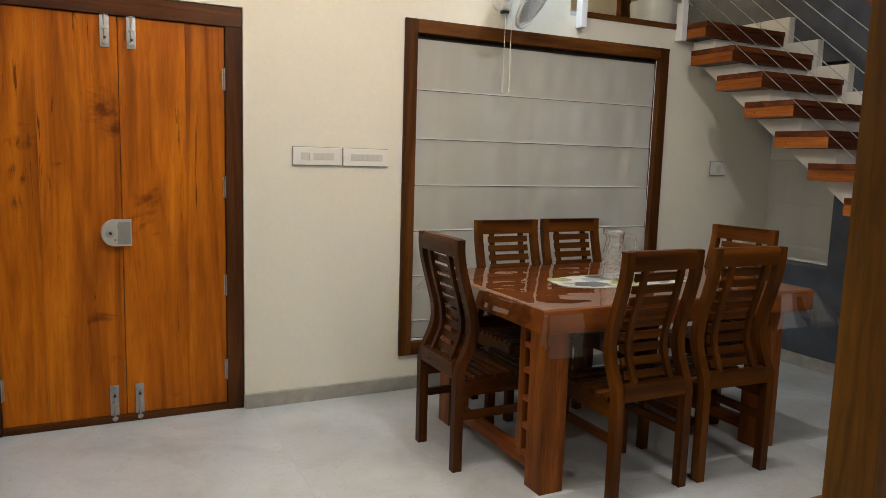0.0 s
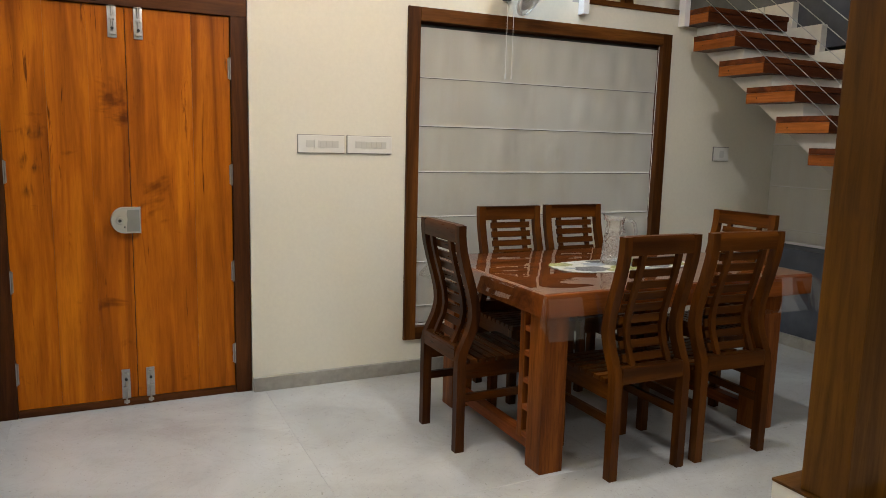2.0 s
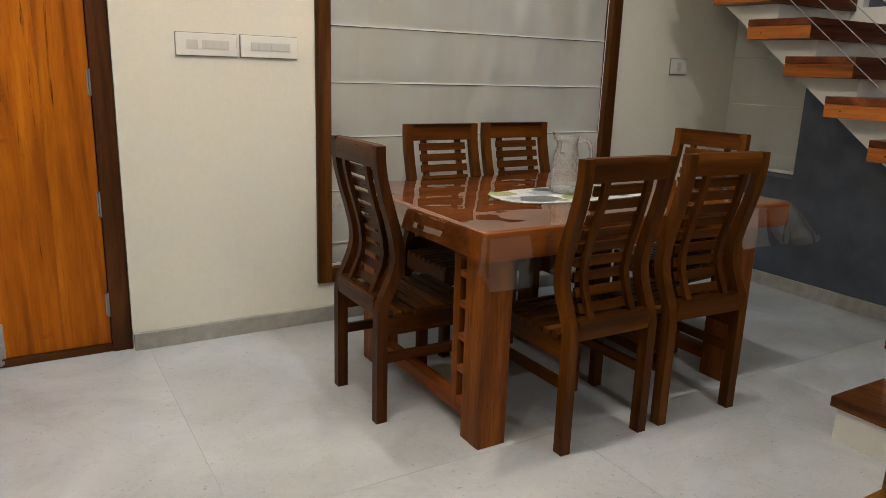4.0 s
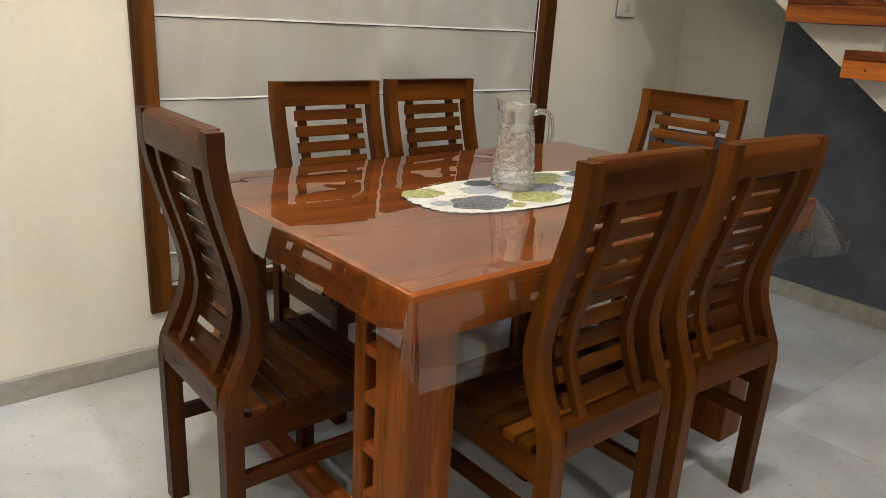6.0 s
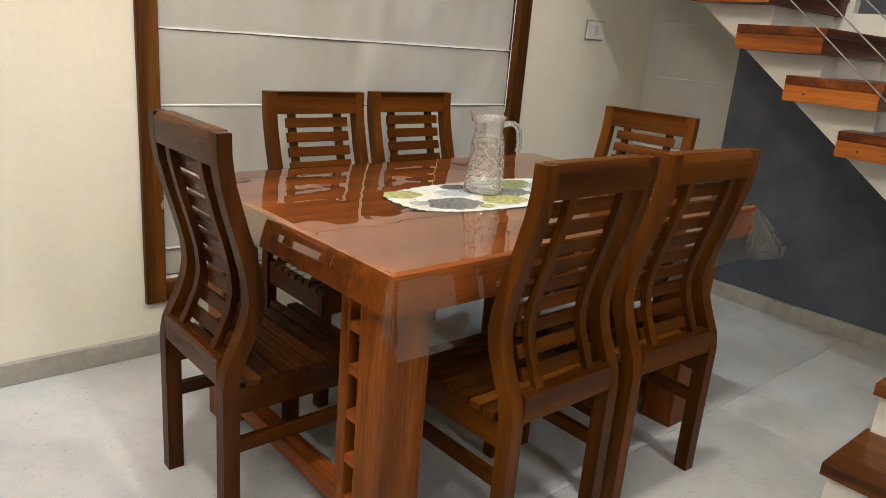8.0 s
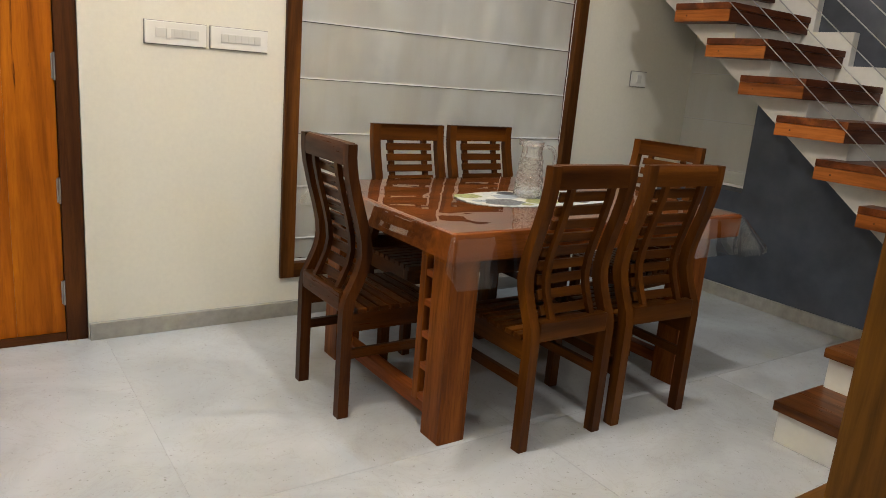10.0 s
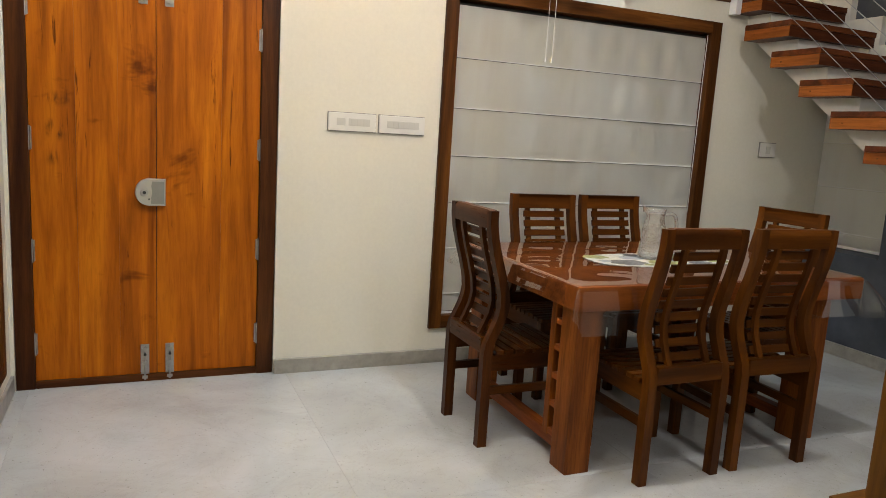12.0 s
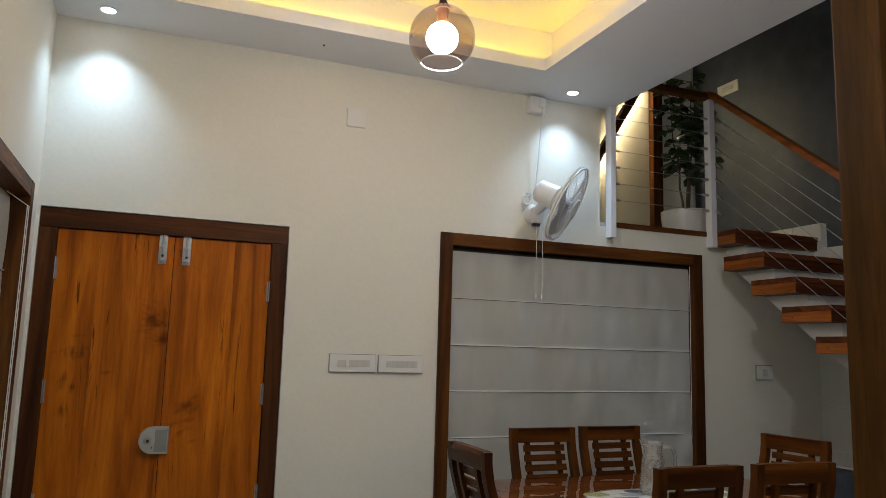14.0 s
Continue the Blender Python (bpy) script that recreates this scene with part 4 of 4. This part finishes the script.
part("rocker", B(0.052, 0.09, -0.017, -0.0121, 0.022, 0.072, bevel=0.002), PLATE_IN, sw)
bx = thing("blank_plate", pose(1.833, WALL_Y, 2.68), "blank white square plate high on the cream wall", "cover plate")
part("plate", B(0, 0.111, -0.014, -0.0005, 0, 0.107, bevel=0.005), PLATE, bx)
jb = thing("junction_box", pose(2.985, WALL_Y, 2.925), "small white junction box with a plug near the ceiling", "junction box")
part("box", B(0, 0.105, -0.055, -0.0005, 0, 0.105, bevel=0.008), PLASTIC, jb)
part("plug", B(0.055, 0.095, -0.085, -0.0555, 0.03, 0.085, bevel=0.008), PLASTIC, jb)

# ---- wall fan ----
fan = thing("wall_fan", pose(3.035, WALL_Y, 2.28), "white wall-mounted fan with a round wire cage and grey blades", "fan")
bm = bmesh.new()
lathe(bm, [(0.0, 0.0), (0.062, 0.0), (0.066, 0.012), (0.058, 0.035), (0.045, 0.055), (0.0, 0.06)], 28)
bmesh.ops.rotate(bm, cent=(0, 0, 0), matrix=Matrix.Rotation(radians(90), 3, "X"), verts=bm.verts)
part("base", bm, PLASTIC, fan, smooth=True)
part("joint", B(-0.022, 0.022, -0.062, -0.03, -0.078, -0.062, bevel=0.004), DARK, fan, "dark joint under the fan base")
bm = bmesh.new()
tube(bm, (0, -0.04, 0.01), (0.02, -0.13, 0.055), 0.028, 0.032, 16)
box(bm, -0.03, 0.03, -0.075, -0.04, -0.06, -0.035, bevel=0.006)
part("neck", bm, PLASTIC, fan, smooth=True)
N = Vector((0.62, -0.55, -0.45)).normalized()
H = Vector((0.03, -0.155, 0.10))
bm = bmesh.new()
tube(bm, H - N * 0.07, H + N * 0.05, 0.068, 0.076, 24)
tube(bm, H + N * 0.05, H + N * 0.075, 0.072, 0.05, 24)
tube(bm, H - N * 0.088, H - N * 0.07, 0.045, 0.064, 24)
part("motor_housing", bm, PLASTIC, fan, smooth=True)
C = H + N * 0.125
R = 0.235
u = N.orthogonal().normalized()
w = N.cross(u)
bm = bmesh.new()
ring(bm, C - N * 0.008, N, R, 0.006)
ring(bm, C + N * 0.008, N, R, 0.006)
for k, off in ((0.72, 0.032), (0.42, 0.045)):
    ring(bm, C - N * off, N, R * k, 0.0016, 40, 5)
    ring(bm, C + N * off, N, R * k, 0.0016, 40, 5)
for i in range(56):
    d = u * math.cos(2 * math.pi * i / 56) + w * math.sin(2 * math.pi * i / 56)
    for sgn in (-1, 1):
        wire(bm, [C + d * R, C + d * R * 0.72 + N * sgn * 0.032, C + d * R * 0.25 + N * sgn * 0.052], 0.0012, 4)
part("cage", bm, PLASTIC, fan, "white wire cage")
bm = bmesh.new()
tube(bm, C + N * 0.044, C + N * 0.058, 0.055, 0.05, 24)
part("badge", bm, PLASTIC, fan, smooth=True)
bm = bmesh.new()
tube(bm, C - N * 0.03, C + N * 0.03, 0.032, 0.026, 18)
hub = part("hub", bm, BLADE, fan, smooth=True)
for i in range(3):
    bm = bmesh.new()
    a0 = 2 * math.pi * i / 3 + 0.4
    grid = []
    for r, spread in ((0.03, 0.5), (0.09, 1.15), (0.15, 1.3), (0.21, 1.0)):
        line = []
        for f in (-0.5, -0.2, 0.15, 0.5):
            ang = a0 + f * spread * 1.15
            d = u * math.cos(ang) + w * math.sin(ang)
            line.append(bm.verts.new(C + d * r + N * (f * 0.045)))
        grid.append(line)
    for p, q in zip(grid, grid[1:]):
        for j in range(3):
            bm.faces.new((p[j], p[j + 1], q[j + 1], q[j]))
    bmesh.ops.solidify(bm, geom=bm.faces[:], thickness=0.002)
    part("blade", bm, BLADE, hub, smooth=True)
for dx in (-0.002, 0.04):
    bm = bmesh.new()
    wire(bm, [(dx, -0.06, -0.04), (dx, -0.062, -0.50)], 0.0016)
    tube(bm, (dx, -0.062, -0.50), (dx, -0.062, -0.525), 0.005, 0.007, 8)
    part("pull_cord", bm, PLASTIC, fan)
bm = bmesh.new()
wire(bm, [(3.066, WALL_Y - 0.07, 2.955), (3.066, WALL_Y - 0.06, 2.90), (3.045, WALL_Y - 0.02, 2.42), (2.99, WALL_Y - 0.014, 2.39), (2.955, WALL_Y - 0.014, 2.35),
          (2.965, WALL_Y - 0.014, 2.28), (2.99, WALL_Y - 0.02, 2.24)], 0.004)
ring(bm, (2.985, WALL_Y - 0.02, 2.375), (0.3, -1, 0.1), 0.035, 0.003, 24, 5)
ring(bm, (2.978, WALL_Y - 0.026, 2.365), (0.1, -1, 0.3), 0.03, 0.003, 24, 5)
tagged(new("fan_cable", mesh_of("fan_cable", bm, PLASTIC)), "white fan cable coiled beside the wall mount", "cable")


# ---- ceiling lights ----
# A fixture at every DOWN position, the added unseen ones too.
for dx, dy in DOWN:
    dl = thing("ceiling_light", pose(dx, dy, CEIL), "small round recessed ceiling downlight, lit cool white, added where unseen", "ceiling light", "downlights round the cove")
    bm = bmesh.new()
    lathe(bm, [(0.036, 0.0), (0.045, -0.001), (0.046, -0.004), (0.040, -0.006), (0.034, -0.003)], 32)
    part("trim_ring", bm, PLASTIC, dl, smooth=True)
    bm = bmesh.new()
    tube(bm, (0, 0, -0.0005), (0, 0, -0.0025), 0.034, 0.034, 28)
    part("diffuser", bm, DISC, dl)
# Small dark disc drawn for a tiny dot in the ceiling.
bm = bmesh.new()
tube(bm, (1.64, 4.196, CEIL - 0.006), (1.64, 4.196, CEIL - 0.0002), 0.005, 0.006, 10)
tagged(new("ceiling_hook", mesh_of("ceiling_hook", bm, DARK)), "tiny dark dot in the white ceiling", "hook")
PX, PYY, PZ, PR = 1.83, 2.917, 2.60, 0.125
pend = thing("pendant_lamp", pose(PX, PYY, PZ), "smoked glass globe pendant lamp hanging lit from the cove", "pendant lamp")
bm = bmesh.new()
prof = [(PR * math.sin(t), PR * math.cos(t)) for t in [radians(8 + (142 - 8) * k / 26) for k in range(27)]]
lathe(bm, prof, 48)
part("globe", bm, GLOBE, pend, "smoked clear glass globe open below", smooth=True)
bm = bmesh.new()
ring(bm, (0, 0, prof[-1][1]), (0, 0, 1), prof[-1][0], 0.0025, 48, 6)
part("globe_rim", bm, PLASTIC, pend, smooth=True)
bm = bmesh.new()
bmesh.ops.create_uvsphere(bm, u_segments=28, v_segments=16, radius=0.060)
part("bulb", bm, BULB, pend, "bright round bulb", smooth=True)
bm = bmesh.new()
tube(bm, (0, 0, 0.058), (0, 0, 0.115), 0.02, 0.022, 18)
tube(bm, (0, 0, 0.115), (0, 0, 0.15), 0.03, 0.012, 18)
part("lamp_holder", bm, FRAME_Z, pend, smooth=True)
bm = bmesh.new()
tube(bm, (0, 0, 0.15), (0, 0, UP - PZ - 0.03), 0.003, sides=8)
part("cord", bm, DARK, pend)
bm = bmesh.new()
tube(bm, (0, 0, UP - PZ - 0.03), (0, 0, UP - PZ - 0.0005), 0.045, 0.05, 24)
part("ceiling_rose", bm, PLASTIC, pend, smooth=True)

# ---- on the table ----
MX, MY, MZ = 3.205, 3.41, TOP + 0.0067
mat_m, mnt, mb = material("printed_mat")
mv = coords(mnt, (1, 1, 1))
paper = noise_tex(mnt, mv, 30, 4)
link(mnt, ramp(mnt, paper, [(0.3, (0.48, 0.48, 0.43)), (0.7, (0.66, 0.66, 0.62))]), mb.inputs["Base Color"])
mb.inputs["Roughness"].default_value = 0.6
mat_thing = thing("table_mat", pose(MX, MY, MZ), "white scalloped oval table mat printed with green and grey blossoms", "table mat")
bm = bmesh.new()
top_l, low_l = [], []
nseg = 456
for i in range(nseg):
    a = 2 * math.pi * i / nseg
    k = 1 + 0.030 * abs(math.sin(a * 24))
    e = 0.72
    x = 0.385 * k * math.copysign(abs(math.cos(a)) ** e, math.cos(a))
    y = 0.165 * k * math.copysign(abs(math.sin(a)) ** e, math.sin(a))
    top_l.append(bm.verts.new((x, y, 0.0012)))
    low_l.append(bm.verts.new((x, y, 0.0)))
bm.faces.new(top_l)
for i in range(nseg):
    j = (i + 1) % nseg
    bm.faces.new((low_l[i], low_l[j], top_l[j], top_l[i]))
part("mat", bm, mat_m, mat_thing)
GREEN = plain("print_green", (0.40, 0.41, 0.15), 0.6, grain=0.6, scale=70, bumps=0)
GREY = plain("print_grey", (0.25, 0.255, 0.26), 0.6, grain=0.9, scale=110, bumps=0)
PALE = plain("print_pale_blue", (0.36, 0.40, 0.44), 0.6, grain=0.25, scale=60, bumps=0)
rn = random.Random(9)
for lay, (bxx, byy, br, bmt) in enumerate(((-0.31, 0.09, 0.06, GREEN), (-0.23, -0.06, 0.085, GREY), (-0.13, 0.05, 0.06, PALE), (-0.08, 0.115, 0.045, GREY), (-0.04, -0.08, 0.075, GREEN),
                          (0.06, -0.01, 0.065, GREY), (0.15, 0.08, 0.085, GREEN), (0.24, 0.02, 0.06, PALE), (0.16, -0.09, 0.06, GREY), (0.30, -0.07, 0.055, GREEN), (0.32, 0.07, 0.05, GREY), (-0.33, -0.02, 0.03, PALE), (0.02, 0.105, 0.035, PALE), (-0.16, -0.125, 0.025, GREEN), (0.05, -0.13, 0.025, PALE))):
    bm = bmesh.new()
    ph = rn.uniform(0, 6)
    vs = []
    for i in range(40):
        a = 2 * math.pi * i / 40
        k = 1 + 0.17 * abs(math.sin(2.5 * a + ph)) + 0.05 * rn.uniform(-1, 1)
        vs.append(bm.verts.new((bxx + br * k * math.cos(a), byy + br * 0.72 * k * math.sin(a), 0.0016 + 0.00012 * lay)))
    bm.faces.new(vs)
    part("print", bm, bmt, mat_thing)

bm = bmesh.new()
for k in range(46):
    a, q = rn.uniform(0, 6.283), math.sqrt(rn.random())
    tube(bm, (0.35 * q * math.cos(a), 0.145 * q * math.sin(a), 0.0036), (0.35 * q * math.cos(a), 0.145 * q * math.sin(a), 0.0040), 0.0028, 0.0028, 6)
tagged(part("print_dots", bm, GREY, mat_thing), kind="stuff")

jug = thing("water_jug", pose(3.172, 3.435, MZ + 0.0045, 0, 0, -25), "clear pressed-glass water jug with a scalloped pattern and handle", "jug")
bm = bmesh.new()
sides, steps = 176, 150


def jug_radius(z):
    pts = ((0.0, 0.056), (0.006, 0.060), (0.165, 0.047), (0.171, 0.049), (0.178, 0.048), (0.188, 0.044), (0.205, 0.0435), (0.230, 0.047), (0.240, 0.0515))
    for (za, ra), (zb, rb) in zip(pts, pts[1:]):
        if z <= zb + 1e-6:
            return ra + (rb - ra) * (z - za) / (zb - za)
    return 0.0515


def scale_relief(a, z):
    """Fish-scale relief: each row laps over the row below it."""
    cell, size = 2 * math.pi / 11, 0.0165
    for row in range(7, -1, -1):
        zc = 0.0175 + row * 0.0205
        if z > zc + 0.003:
            continue
        ph = (a + (cell / 2 if row % 2 else 0)) % cell - cell / 2
        d = math.hypot(ph * 0.056, z - zc) / size
        if d < 1:
            return 0.0008 + 0.0048 * d ** 2
    return 0.0


outer = []
for k in range(steps + 1):
    z = 0.24 * k / steps
    base = jug_radius(z)
    row = []
    for i in range(sides):
        a = 2 * math.pi * i / sides
        r = base
        if 0.006 < z < 0.164:
            r += scale_relief(a, z)
        if z > 0.213:
            lip = max(0.0, math.cos(a - math.pi)) ** 6
            r += 0.016 * lip * (z - 0.213) / 0.027
        row.append(bm.verts.new((r * math.cos(a), r * math.sin(a), z + (0.012 * max(0.0, math.cos(a - math.pi)) ** 4 if z > 0.235 else 0))))
    outer.append(row)
rim = [bm.verts.new((v.co.x * 0.93, v.co.y * 0.93, v.co.z)) for v in outer[-1]]
well = [bm.verts.new((v.co.x * 0.88, v.co.y * 0.88, 0.222)) for v in outer[-1]]
loops = outer + [rim, well]
for p, q in zip(loops, loops[1:]):
    for i in range(sides):
        bm.faces.new((p[i], p[(i + 1) % sides], q[(i + 1) % sides], q[i]))
bm.faces.new(outer[0][::-1])
bm.faces.new(well)
part("jug_body", bm, GLASS, jug, smooth=True)
bm = bmesh.new()
hp = [(0.046, 0, 0.214), (0.066, 0, 0.219), (0.082, 0, 0.218), (0.092, 0, 0.211), (0.099, 0, 0.198), (0.103, 0, 0.180), (0.105, 0, 0.160), (0.104, 0, 0.142), (0.101, 0, 0.130)]
pipe(bm, hp, 0.009, 12)
part("handle", bm, GLASS, jug, smooth=True)

# ---- floor, tile by tile ----
floor = solid("floor", B(WEST - T, 5.62, SOUTH - T, WALL_Y + 0.2, -0.1, -0.0015), GROUT, "grey marble tiled floor", "floor")
XS = [WEST - 0.1, 0.41, 1.61, 2.81, 4.01, 5.3]
YS = [SOUTH - 0.05, -0.68, 1.12, 2.92, WALL_Y + 0.1]
for xa, xb in zip(XS, XS[1:]):
    for ya, yb_ in zip(YS, YS[1:]):
        part("tile", B(xa + 0.0006, xb - 0.0006, ya + 0.0006, yb_ - 0.0006, -0.0038, 0.0, bevel=0.0004), TILE, floor)
